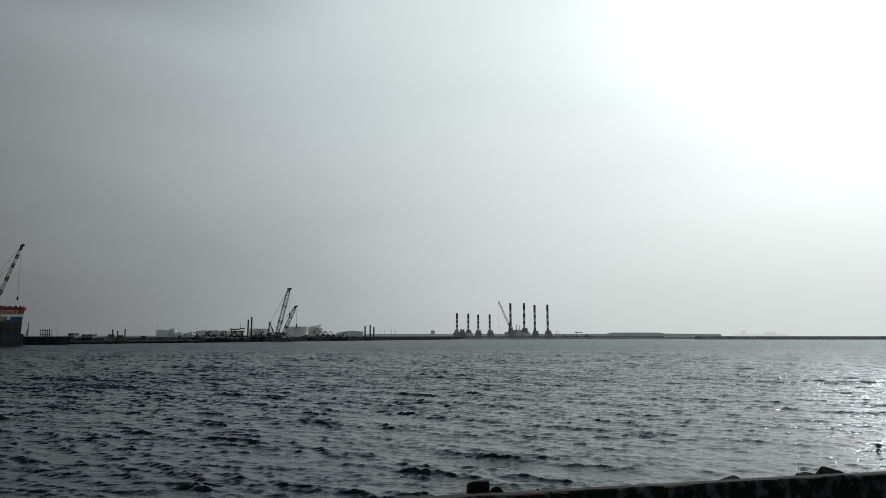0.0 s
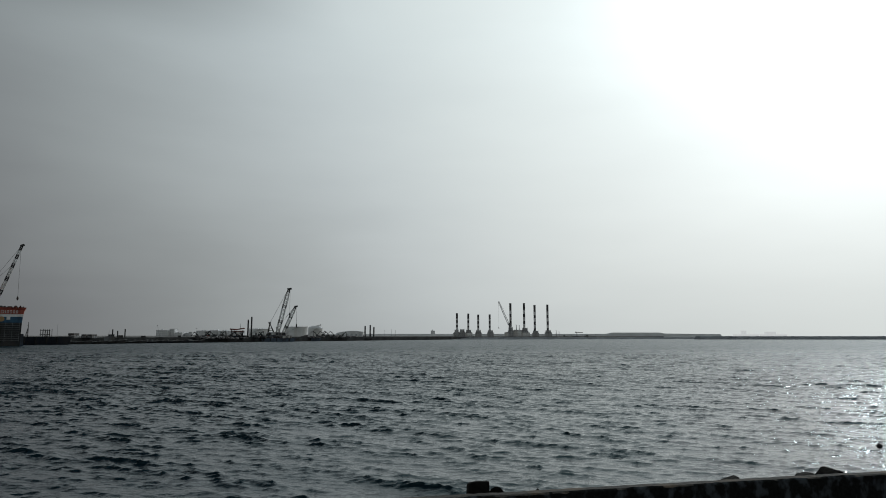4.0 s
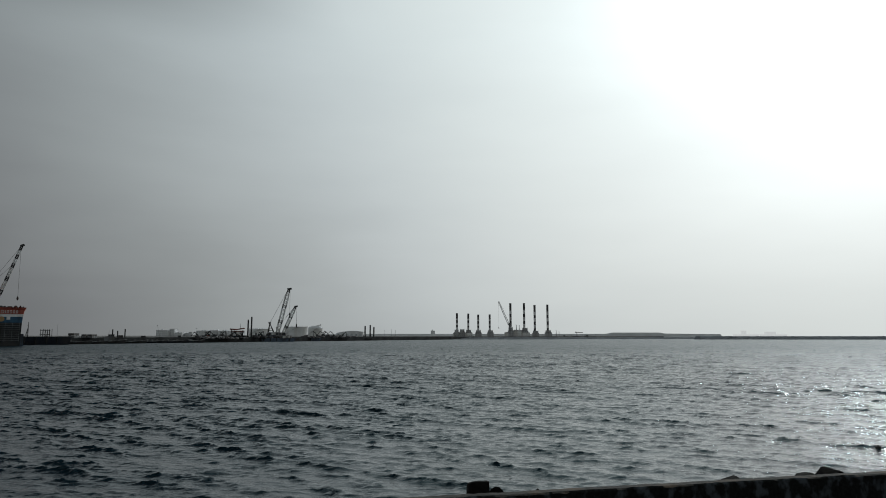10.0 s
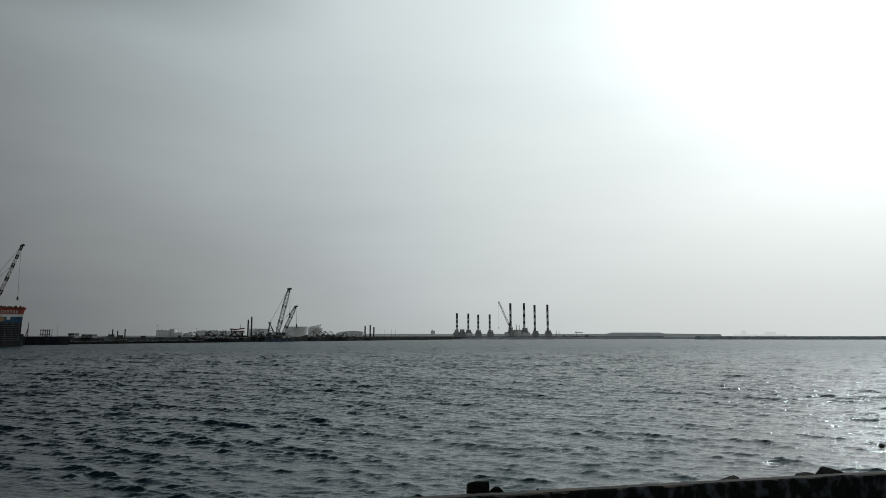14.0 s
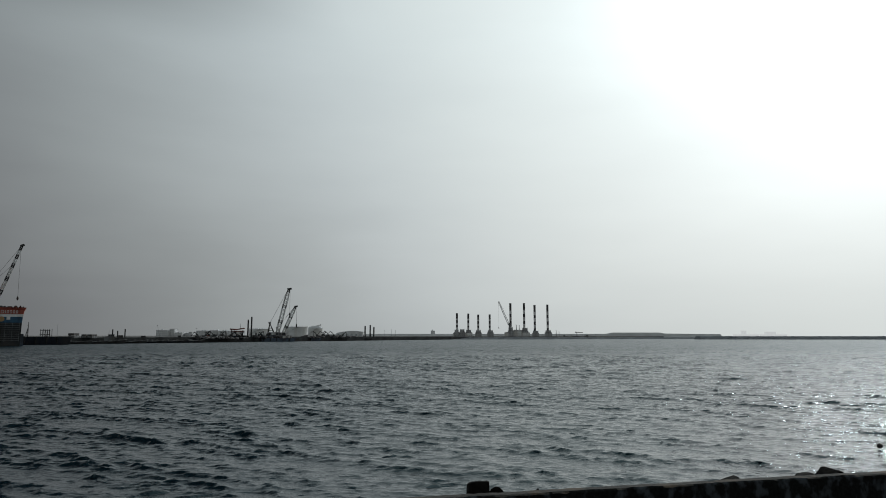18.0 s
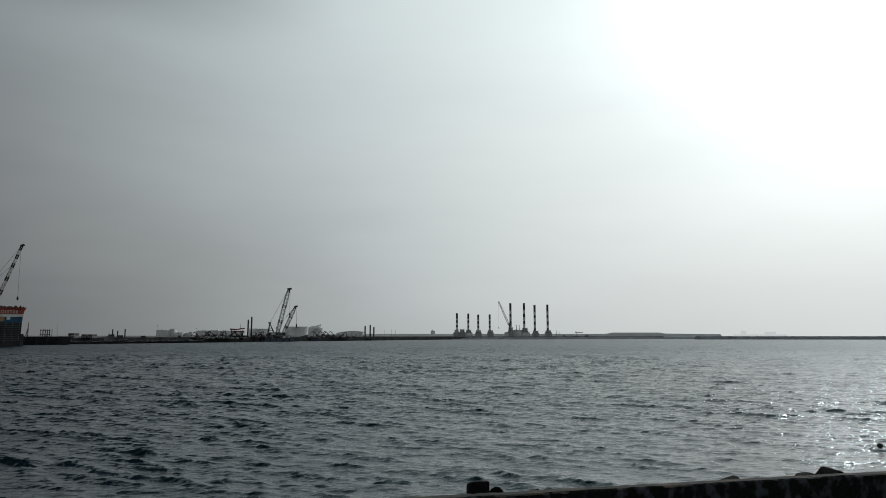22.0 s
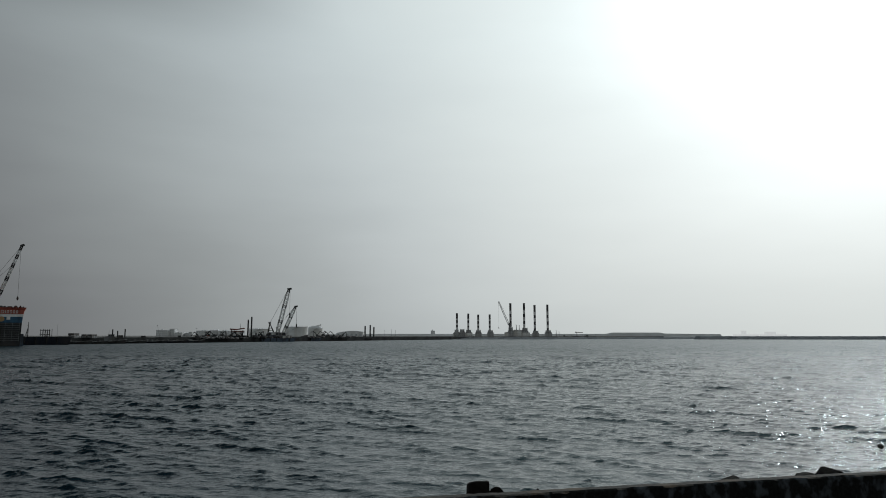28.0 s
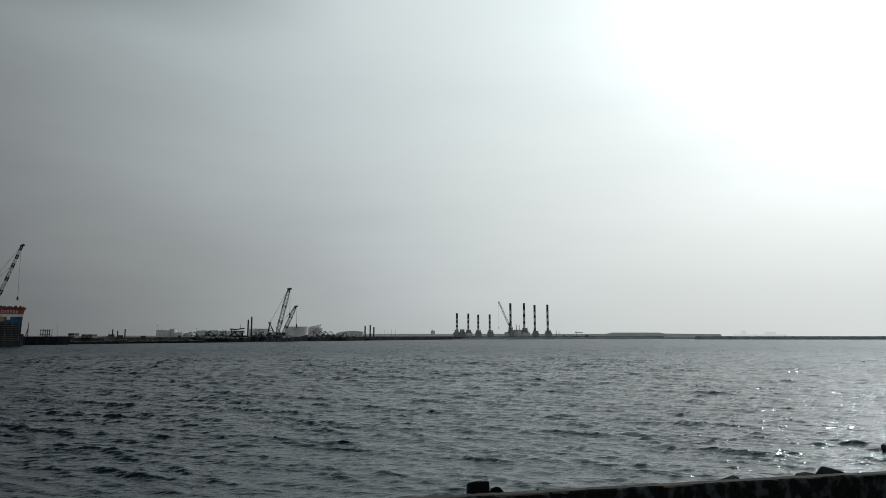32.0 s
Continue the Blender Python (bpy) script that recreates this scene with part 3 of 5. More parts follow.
def build_ship():
    """Stern quarter of a moored crane vessel; its hull goes on out of view."""
    base = thing("crane_vessel", (-196.60, 308.0, 0.23), "moored work vessel with orange-red, white and blue topsides and dark hull", "ship", rz=32.5)
    base.scale = (0.9536, 0.9536, 0.9536)
    L = 92.0

    def slab(name, z0, z1, x1a, x1b, material, label, y0=0.0):
        bm = bm_new()
        prism(bm, [(-L, y0), (x1a, y0), (x1a, 26), (-L, 26)], z0, z1, [(-L, y0), (x1b, y0), (x1b, 26 - y0), (-L, 26)])
        return part(name, bm, material, base, label)
    hull = slab("hull", -3.0, 11.2, 0.0, 0.3, M_HULL, "dark hull with rusty fender grid", 0.6)
    slab("blue_band", 11.2, 14.0, 0.3, 0.5, M_BLUE, "blue painted band", 0.5)
    slab("white_band", 14.0, 15.3, 0.5, 0.6, M_WHITE, "white painted stripe", 0.45)
    slab("red_band", 15.3, 17.4, 0.6, 1.0, M_RED, "orange-red band below the rail", 0.4)
    # flared bulwark on top
    bm = bm_new()
    prism(bm, [(-L, 0.3), (1.0, 0.3), (1.0, 25.6), (-L, 25.6)], 17.4, 18.6, [(-L, -0.3), (1.7, -0.3), (1.7, 26.2), (-L, 26.2)])
    part("bulwark", bm, M_RED, base, "flared orange-red bulwark")
    # fender grid on the hull side
    k = 0
    x = -0.6
    while x > -26:
        bm = bm_new()
        box(bm, (x, 0.5, 6.6), (0.12, 0.24, 9.0))
        part("fender_upright", bm, M_DARK if k % 3 else M_GREY, hull)
        x -= 0.98
        k += 1
    for z in (2.6, 3.5, 4.4, 5.3, 6.2, 7.1, 8.0, 8.9, 9.8, 10.6):
        bm = bm_new()
        box(bm, (-L / 2, 0.42, z), (L - 0.6, 0.2, 0.14))
        part("fender_rail", bm, M_GREY, hull)
    # lower side platform at the end
    bm = bm_new()
    box(bm, (0.65, 12, 2.6), (1.6, 20, 6.2), bevel=0.2)
    part("end_platform", bm, M_SLATE, base, "slate-blue lower platform at the end")
    # emblem and lettering
    bm = lathe(bm_new(), [(0.2, 0), (1.15, 0.02), (1.25, 0.08), (1.1, 0.12), (0.2, 0.12)], seg=20)
    bmesh.ops.transform(bm, matrix=Matrix.Translation((-8.2, 0.5, 12.9)) @ Matrix.Rotation(radians(90), 4, "X"), verts=bm.verts)
    part("emblem", bm, M_EMBLEM, base, "round ochre emblem")
    bm = bm_new()
    box(bm, (-5.4, 0.44, 13.4), (1.5, 0.08, 1.6), bevel=0.02)
    part("emblem_panel", bm, M_WHITE, base, "pale painted panel")
    cu = bpy.data.curves.new("lettering", "FONT")
    cu.body = "DI0000"
    cu.size, cu.extrude, cu.space_character = 2.3, 0.03, 1.2
    tmp = bpy.data.objects.new("lettering", cu)
    scene.collection.objects.link(tmp)
    bpy.context.view_layer.update()
    me = bpy.data.meshes.new_from_object(tmp.evaluated_get(bpy.context.evaluated_depsgraph_get()))
    bpy.data.objects.remove(tmp)
    me.materials.clear()
    me.materials.append(M_LETTER)
    xs = [v.co.x for v in me.vertices]
    wd = max(xs) - min(xs)
    t = new("lettering", me)
    t.parent = base
    t.matrix_basis = Matrix.Translation((-8.8, 0.33, 15.65)) @ Matrix.Rotation(radians(90), 4, "X") @ Matrix.Diagonal((7.0 / wd, 1, 1, 1))
    t["label"] = "white capital letters and figures"
    # deck clutter on the bulwark: winches, lockers, fairleads
    rng = random.Random(31)
    x = 0.8
    while x > -14:
        bm = bm_new()
        w, h = rng.uniform(1.0, 2.4), rng.uniform(0.5, 1.1)
        box(bm, (x - w / 2, 2.0 + rng.uniform(0, 2), 18.6 + h / 2), (w, 1.4, h), bevel=0.22)
        if rng.random() < 0.6:
            # drum of a winch lying across
            rod(bm, (x - w * 0.75, 2.4, 18.6 + h * 0.95), (x - w * 0.25, 2.4, 18.6 + h * 0.95), 0.42, seg=12)
        part("deck_gear", bm, M_DARK, base, "dark deck machinery")
        x -= w + rng.uniform(0.05, 0.5)
    # deck crane: pedestal, cab, banded lattice boom, stays, hook
    tip, foot = Vector((-2.4, 9, 49.89)), Vector((-10.7, 9, 23.00))
    bm = rod(bm_new(), (foot.x - 2.2, 9, 17.0), (foot.x - 2.2, 9, foot.z - 0.4), 1.5, 1.2, 16)
    ped = part("crane_pedestal", bm, M_WHITE, base, "white crane pedestal")
    bm = bm_new()
    box(bm, (foot.x - 1.6, 9, foot.z + 1.2), (5.0, 3.0, 2.0), bevel=0.3)
    cab = part("crane_cab", bm, M_DARK, base, "dark crane machinery house")
    bm = bm_new()
    box(bm, (foot.x - 1.6, 9, foot.z + 0.35), (5.1, 3.1, 0.5), bevel=0.05)
    part("stripe", bm, M_BAND, cab, "white painted stripe")
    bm = bm_new()
    rod(bm, (foot.x - 3, 8.4, foot.z + 2.6), (foot.x - 5.2, 8.4, foot.z + 4.8), 0.2)
    rod(bm, (foot.x - 3, 9.6, foot.z + 2.6), (foot.x - 5.2, 9.6, foot.z + 4.8), 0.2)
    rod(bm, (foot.x - 6, 9, foot.z + 2.6), (foot.x - 5.2, 9, foot.z + 4.8), 0.2)
    part("crane_a_frame", bm, M_DARK, base)
    nb = 12
    for i in range(nb):
        a, b = foot.lerp(tip, i / nb), foot.lerp(tip, (i + 1) / nb)
        w = lambda f: 1.45 - 0.5 * f if f > 0.1 else 1.25
        bm = lattice(bm_new(), a, b, w(i / nb), w((i + 1) / nb), 3, 0.20, 0.17)
        part("boom_section", bm, M_BLACK if i in (1, 4, 7, 9, 11) else M_BAND, base, "banded lattice crane boom")
    bm = bm_new()
    box(bm, tip + Vector((0.2, 0, 0.3)), (2.0, 1.2, 1.1), ry=-25, bevel=0.15)
    part("boom_head", bm, M_DARK, base, "dark sheave head")
    bm = bm_new()
    for f in (0.94, 0.6):
        rod(bm, foot.lerp(tip, f) + Vector((-0.4, 0, 0.4)), (foot.x - 5.2, 9, foot.z + 4.8), 0.07, seg=5)
    part("boom_stay", bm, M_DARK, base, "steel stay ropes")
    hook = Vector((-2.4, 9, 23.28))
    bm = bm_new()
    rod(bm, tip + Vector((-0.3, 0, 0)), hook + Vector((0, 0, 1)), 0.06, seg=5)
    part("hoist_rope", bm, M_DARK, base)
    bm = lathe(bm_new(), [(0.1, -0.9), (0.35, -0.6), (0.5, 0.0), (0.4, 0.7), (0.12, 1.1)], hook, 12)
    part("hook_block", bm, M_DARK, base, "dark hook block", True)


build_ship()


def lattice_crane(name, at, tip, w, label, a_frame=True, hook_drop=None, body=(7, 5, 3.6)):
    """A crawler crane standing at a point: tracks, house, boom in sections, gantry, ropes."""
    c = thing(name, at, label, "crane", "lattice boom cranes")
    foot = Vector((0.8, 0, 2.2))
    tip = Vector(tip)
    for sy in (-1, 1):
        bm = bm_new()
        box(bm, (0, sy * body[1] * 0.42, 0.65), (body[0] * 1.05, 1.0, 1.3), bevel=0.35)
        part("track", bm, M_BLACK, c, "black crawler track")
    bm = bm_new()
    box(bm, (-body[0] * 0.15, 0, 1.3 + body[2] / 2), (body[0], body[1] * 0.62, body[2]), bevel=0.25)
    part("house", bm, M_HOUSE, c, "pale grey machinery house")
    bm = bm_new()
    box(bm, (body[0] * 0.4, -body[1] * 0.36, 3.0), (2.0, 1.5, 2.5), bevel=0.2)
    cab = part("cab", bm, M_GREY, c)
    bm = bm_new()
    box(bm, (body[0] * 0.4 + 0.1, -body[1] * 0.36 - 0.74, 3.3), (1.5, 0.06, 1.2))
    part("window", bm, M_GLASS, cab)
    bm = bm_new()
    box(bm, (-body[0] * 0.62, 0, 2.6), (1.6, body[1] * 0.8, 2.2), bevel=0.2)
    part("counterweight", bm, M_BLACK, c)
    n = 12
    for i in range(n):
        f0, f1 = i / n, (i + 1) / n
        wd = lambda f: w * min(1.0, 0.45 + f * 4, 0.45 + (1 - f) * 3)
        bm = lattice(bm_new(), foot.lerp(tip, f0), foot.lerp(tip, f1), wd(f0), wd(f1), 2, 0.24, 0.17)
        part("boom_section", bm, M_BLACK if i % 4 == 3 else M_BAND, c, "lattice boom section")
    bm = bm_new()
    d = (tip - foot).normalized()
    box(bm, tip + Vector((0.5, 0, 0.2)), (w * 1.3, w * 0.7, w * 0.55), ry=-10, bevel=0.15)
    part("boom_head", bm, M_BLACK, c, "black boom head with sheaves")
    gt = Vector((-body[0] * 0.5, 0, 12.0 if a_frame else 8.0))
    bm = bm_new()
    for sy in (-1.2, 1.2):
        front, rear = -body[0] * 0.16, -body[0] * 0.62
        rod(bm, (front, sy, 4.4), gt, 0.36, seg=6)
        rod(bm, (rear, sy, 3.4), gt, 0.40, seg=6)
        for zz in (6.2, 8.0) if a_frame else (6.2,):
            f = (zz - 4.2) / (gt.z - 4.2)
            rod(bm, (front + (gt.x - front) * f, sy, zz), (rear + (gt.x - rear) * f, sy, zz), 0.22, seg=6)
    part("gantry", bm, M_DARK, c, "dark back-stay gantry")
    bm = bm_new()
    box(bm, gt + Vector((0, 0, 0.3)), (1.7, 2.8, 1.2), bevel=0.2)
    part("gantry_sheaves", bm, M_BLACK, c, "black sheave block")
    for k in range(3):
        bm = bm_new()
        box(bm, (-body[0] * 0.45 + k * body[0] * 0.3, -body[1] * 0.31 - 0.05, 1.3 + body[2] * 0.55), (body[0] * 0.2, 0.1, body[2] * 0.5))
        part("louvre", bm, M_BAND if k == 1 else M_DARK, c, "machinery house side panel")
    bm = bm_new()
    for sy in (-0.5, 0.5):
        rod(bm, gt + Vector((0, sy, 0)), tip + Vector((-0.6, sy, 0)), 0.06, seg=5)
    part("pendant", bm, M_DARK, c, "boom pendant ropes")
    if hook_drop:
        hp = tip + Vector((1.2, 0, -hook_drop))
        bm = bm_new()
        rod(bm, tip + Vector((1.0, 0, 0)), hp, 0.09, seg=5)
        part("hoist_rope", bm, M_DARK, c)
        bm = lathe(bm_new(), [(0.15, -2.4), (0.5, -1.8), (0.6, -0.4), (0.4, 0.4), (0.1, 0.8)], hp, 10)
        part("hook_block", bm, M_BLACK, c, "black hook block", True)
    return c


def barge(at, length, width, height, rz, label, material=None):
    b = thing("barge", at, label, "barge", "moored barges", rz)
    bm = bm_new()
    l, w = length / 2, width / 2
    prism(bm, [(-l + 2, -w), (l - 2, -w), (l - 2, w), (-l + 2, w)], -1.5, height, [(-l, -w), (l, -w), (l, w), (-l, w)])
    hull = part("hull", bm, material or M_HULL, b)
    bm = bm_new()
    box(bm, (0, 0, height + 0.08), (length - 0.4, width - 0.4, 0.16))
    part("deck", bm, M_DARK, b)
    n = int(length / 5)
    for i in range(n):
        bm = bm_new()
        rod(bm, (-l + 2.5 + i * 5, -w - 0.25, 0.6), (-l + 2.5 + i * 5, -w - 0.25, height), 0.35, seg=8)
        part("fender", bm, M_RUBBER, hull)
    for i in range(3):
        bm = bm_new()
        x = -l + 1 + i * (length - 2) / 2
        rod(bm, (x, -w + 0.6, height + 0.1), (x, -w + 0.6, height + 0.8), 0.16)
        rod(bm, (x - 0.35, -w + 0.6, height + 0.7), (x + 0.35, -w + 0.6, height + 0.7), 0.1)
        part("bollard", bm, M_BLACK, b)
    return b


def workboat(at, length, rz, label, cabin=True, hullmat=None, mast=4.0):
    b = thing("workboat", at, label, "boat", "moored workboats", rz)
    L, W = length, length * 0.30
    bm = bm_new()
    rows = []
    N = 12
    for i in range(N + 1):
        f = i / N
        wid = W / 2 * (1 - max(0, (f - 0.55) / 0.45) ** 2.0) * (0.86 + 0.14 * min(1, f * 4))
        wid = max(wid, 0.06)
        sheer = 1.5 + 0.9 * max(0, f - 0.3) ** 1.6 * L / 10
        x = -L / 2 + L * f
        rake = 0.10 * L * max(0, f - 0.7) / 0.3
        rows.append([bm.verts.new(v) for v in ((x - rake, 0, -0.8), (x - rake * 0.8, -wid * 0.72, -0.35), (x, -wid, sheer), (x, -wid + min(0.15, wid * 0.5), sheer), (x, wid - min(0.15, wid * 0.5), sheer), (x, wid, sheer), (x - rake * 0.8, wid * 0.72, -0.35))])
    for a, c in zip(rows, rows[1:]):
        for k in range(7):
            k2 = (k + 1) % 7
            bm.faces.new((a[k], a[k2], c[k2], c[k]))
    bm.faces.new(rows[0])
    bm.faces.new(rows[-1][::-1])
    bmesh.ops.recalc_face_normals(bm, faces=bm.faces)
    hull = part("hull", bm, hullmat or M_GREY, b)
    # pale gunwale that follows the sheer
    bm = bm_new()
    rows = []
    for i in range(N + 1):
        f = i / N
        wid = max(W / 2 * (1 - max(0, (f - 0.55) / 0.45) ** 2.0) * (0.86 + 0.14 * min(1, f * 4)), 0.06) + 0.06
        sheer = 1.5 + 0.9 * max(0, f - 0.3) ** 1.6 * L / 10
        x = -L / 2 + L * f
        rows.append([bm.verts.new((x, y, z)) for y, z in ((-wid, sheer - 0.42), (-wid - 0.05, sheer + 0.06), (wid + 0.05, sheer + 0.06), (wid, sheer - 0.42))])
    for a, c in zip(rows, rows[1:]):
        for k in range(4):
            k2 = (k + 1) % 4
            bm.faces.new((a[k], a[k2], c[k2], c[k]))
    bm.faces.new(rows[0])
    bm.faces.new(rows[-1][::-1])
    bmesh.ops.recalc_face_normals(bm, faces=bm.faces)
    part("gunwale", bm, M_SIDE, hull, "pale worn gunwale and deck")
    for k in range(3):
        bm = bm_new()
        r = lathe(bm, [(0.15, -0.08), (0.28, -0.08), (0.32, 0), (0.28, 0.08), (0.15, 0.08)], seg=10)
        bmesh.ops.transform(bm, matrix=Matrix.Translation((-L * 0.3 + k * L * 0.22, -W / 2 - 0.05, 0.85)) @ Matrix.Rotation(radians(90), 4, "X"), verts=bm.verts)
        part("tyre_fender", bm, M_RUBBER, hull)
    if cabin:
        bm = bm_new()
        box(bm, (-L * 0.08, 0, 2.3), (L * 0.34, W * 0.62, 1.9), bevel=0.12)
        cb = part("cabin", bm, M_GREY, b, "weathered grey cabin")
        bm = bm_new()
        box(bm, (-L * 0.02, 0, 3.9), (L * 0.2, W * 0.5, 1.4), bevel=0.12)
        wh = part("wheelhouse", bm, M_GREY, b, "grey wheelhouse")
        for k in range(3):
            bm = bm_new()
            box(bm, (-L * 0.02 + (k - 1) * L * 0.06, -W * 0.25 - 0.02, 4.05), (L * 0.045, 0.05, 0.6))
            part("window", bm, M_GLASS, wh)
        bm = bm_new()
        box(bm, (-L * 0.02, 0, 4.68), (L * 0.24, W * 0.58, 0.14))
        part("roof", bm, M_DARK, wh)
    if mast:
        bm = bm_new()
        rod(bm, (-L * 0.1, 0, 1.5), (-L * 0.1, 0, 4.6 + mast), 0.12, 0.06)
        rod(bm, (-L * 0.1, -0.9, 4.0 + mast * 0.7), (-L * 0.1, 0.9, 4.0 + mast * 0.7), 0.05)
        part("mast", bm, M_DARK, b)
    return b


def excavator(at, rz, reach, material, label):
    e = thing("excavator", at, label, "excavator", "excavators on the barges", rz)
    for sy in (-1.15, 1.15):
        bm = bm_new()
        box(bm, (0, sy, 0.5), (4.4, 0.65, 1.0), bevel=0.3)
        part("track", bm, M_BLACK, e)
    bm = bm_new()
    box(bm, (-0.5, 0, 1.85), (4.0, 2.7, 1.4), bevel=0.25)
    part("house", bm, material, e)
    bm = bm_new()
    box(bm, (0.9, 0.8, 2.6), (1.5, 1.0, 1.7), bevel=0.15)
    cab = part("cab", bm, material, e)
    bm = bm_new()
    box(bm, (1.0, 0.8, 2.95), (1.42, 1.06, 0.8))
    part("window", bm, M_GLASS, cab)
    a, b, c = Vector((1.2, -0.3, 2.0)), Vector((1.2 + reach * 0.26, -0.3, 2.0 + reach * 0.50)), Vector((1.2 + reach * 0.72, -0.3, 2.0 + reach * 0.80))
    fold = 0.5 + 0.5 * math.sin(at[0] * 1.7)
    d = Vector((1.2 + reach * (0.62 + 0.7 * fold), -0.3, 2.0 + reach * (-0.1 + 0.35 * fold)))
    bm = bm_new()
    for p, q, r in ((a, b, 0.42), (b, c, 0.36)):
        rod(bm, p, q, r, r * 0.85, 6)
    part("boom", bm, material, e)
    bm = rod(bm_new(), c, d, 0.30, 0.22, 6)
    part("arm", bm, material, e)
    bm = bm_new()
    prism(bm, [(d.x - 0.8, -0.9), (d.x + 0.5, -0.9), (d.x + 0.5, 0.3), (d.x - 0.8, 0.3)], d.z - 0.9, d.z + 0.1, [(d.x - 0.3, -0.9), (d.x + 0.6, -0.9), (d.x + 0.6, 0.3), (d.x - 0.3, 0.3)])
    part("bucket", bm, M_BLACK, e)
    bm = rod(bm_new(), a.lerp(b, 0.1) + Vector((0.4, 0.5, -0.2)), a.lerp(b, 0.75) + Vector((0, 0.45, 0)), 0.14, seg=6)
    part("ram", bm, M_GREY, e)
    return e


def jack_up(at, legs, top, leg_r, houses, deck, crane=None, label="", bands=None):
    """A jack-up platform: hull, jack houses, banded legs. Positions along x relative to at."""
    j = thing("jack_up_platform", at, label, "platform", "jack-up platforms")
    x0, x1, dz0, dz1, dep = deck
    bm = bm_new()
    box(bm, ((x0 + x1) / 2, 0, (dz0 + dz1) / 2), (x1 - x0, dep, dz1 - dz0), bevel=0.4)
    hull = part("hull", bm, M_DARK, j, "dark platform hull")
    bm = bm_new()
    box(bm, ((x0 + x1) / 2, -dep / 2 - 0.1, dz1 + 0.9), (x1 - x0, 0.1, 0.1))
    box(bm, ((x0 + x1) / 2, -dep / 2 - 0.1, dz1 + 0.5), (x1 - x0, 0.08, 0.08))
    k = x0
    while k <= x1:
        box(bm, (k, -dep / 2 - 0.1, dz1 + 0.45), (0.09, 0.09, 0.9))
        k += 3
    part("guard_rail", bm, M_GREY, hull)
    for i, ((lx, ly), zt) in enumerate(zip(legs, top)):
        leg = part("leg", rod(bm_new(), (lx, ly, -14), (lx, ly, zt), leg_r, seg=20), M_LEG, j, "black cylindrical leg with white bands", True)
        for b0, b1 in bands:
            zz0, zz1 = dz1 + (zt - dz1) * b0, dz1 + (zt - dz1) * b1
            part("band", rod(bm_new(), (lx, ly, zz0), (lx, ly, zz1), leg_r + 0.03, seg=20), M_BAND, leg, "white painted band", True)
        part("leg_cap", rod(bm_new(), (lx, ly, zt), (lx, ly, zt + 0.5), leg_r * 1.03, seg=20), M_LEG, leg, "", True)
    for hx0, hx1, hy, hz, m in houses:
        bm = bm_new()
        w = hx1 - hx0
        mid = dz1 + (hz - dz1) * (0.66 if m is M_HOUSE else 0.94)
        xm = (hx0 + hx1) / 2
        box(bm, (xm, hy, (dz1 + mid) / 2), (w, 8.0, mid - dz1), bevel=0.35)
        box(bm, (xm, hy + 0.4, (mid + hz) / 2 - 0.1), (w * 0.78, 6.4, hz - mid + 0.2), bevel=0.3)
        for sx in (-1, 1):
            for k in range(3):
                rod(bm, (xm + sx * w * 0.47, hy - 4.1, dz1 + 0.3 + k * (mid - dz1) / 3), (xm - sx * w * 0.47, hy - 4.1, dz1 + 0.3 + k * (mid - dz1) / 3), 0.09, seg=5)
            rod(bm, (xm + sx * w * 0.36, hy - 2.6, hz), (xm + sx * w * 0.36, hy - 2.6, hz + 1.1), 0.1, seg=5)
        ob = part("jack_house" if m is M_HOUSE else "cabin_block", bm, m, j)
        for r in range(max(1, int((hz - dz1) / 3.2))):
            for c in range(max(2, int(w / 2.6))):
                bm = bm_new()
                zz = dz1 + 1.5 + r * 3.0
                if zz > mid - 0.6:
                    bm.free()
                    continue
                box(bm, (hx0 + w * (c + 0.5) / max(2, int(w / 2.6)), hy - 4.02, zz), (0.8, 0.08, 0.7))
                part("window", bm, M_PANE_DARK, ob)
        bm = bm_new()
        box(bm, (xm, hy, mid + 0.12), (w + 0.5, 8.4, 0.2))
        part("top_deck", bm, M_DARK, ob)
    if crane:
        foot, tip = Vector(crane[0]), Vector(crane[1])
        for i in range(5):
            bm = lattice(bm_new(), foot.lerp(tip, i / 5), foot.lerp(tip, (i + 1) / 5), 2.2 - i * 0.15, 2.05 - i * 0.15, 3, 0.22, 0.14)
            part("boom_section", bm, M_HOUSE, j, "grey lattice crane boom")
        bm = bm_new()
        rod(bm, (foot.x + 1.0, foot.y, dz1), foot + Vector((1.0, 0, 1)), 1.4, 1.1, 14)
        box(bm, foot + Vector((1.2, 0, 0.6)), (3.6, 3, 3), bevel=0.3)
        part("crane_pedestal", bm, M_GREY, j)
        bm = bm_new()
        rod(bm, foot + Vector((3, 0, 8)), tip, 0.05, seg=5)
        rod(bm, foot + Vector((2.4, 0, 1)), foot + Vector((3, 0, 8)), 0.25, seg=6)
        rod(bm, tip, tip + Vector((0.1, 0, crane[2])), 0.07, seg=5)
        part("rope", bm, M_DARK, j)
        bm = lathe(bm_new(), [(0.2, -1), (0.6, -0.5), (0.6, 0.5), (0.2, 1.2)], tip + Vector((0.1, 0, crane[2])), 10)
        part("hook_block", bm, M_BLACK, j, "", True)
    return j


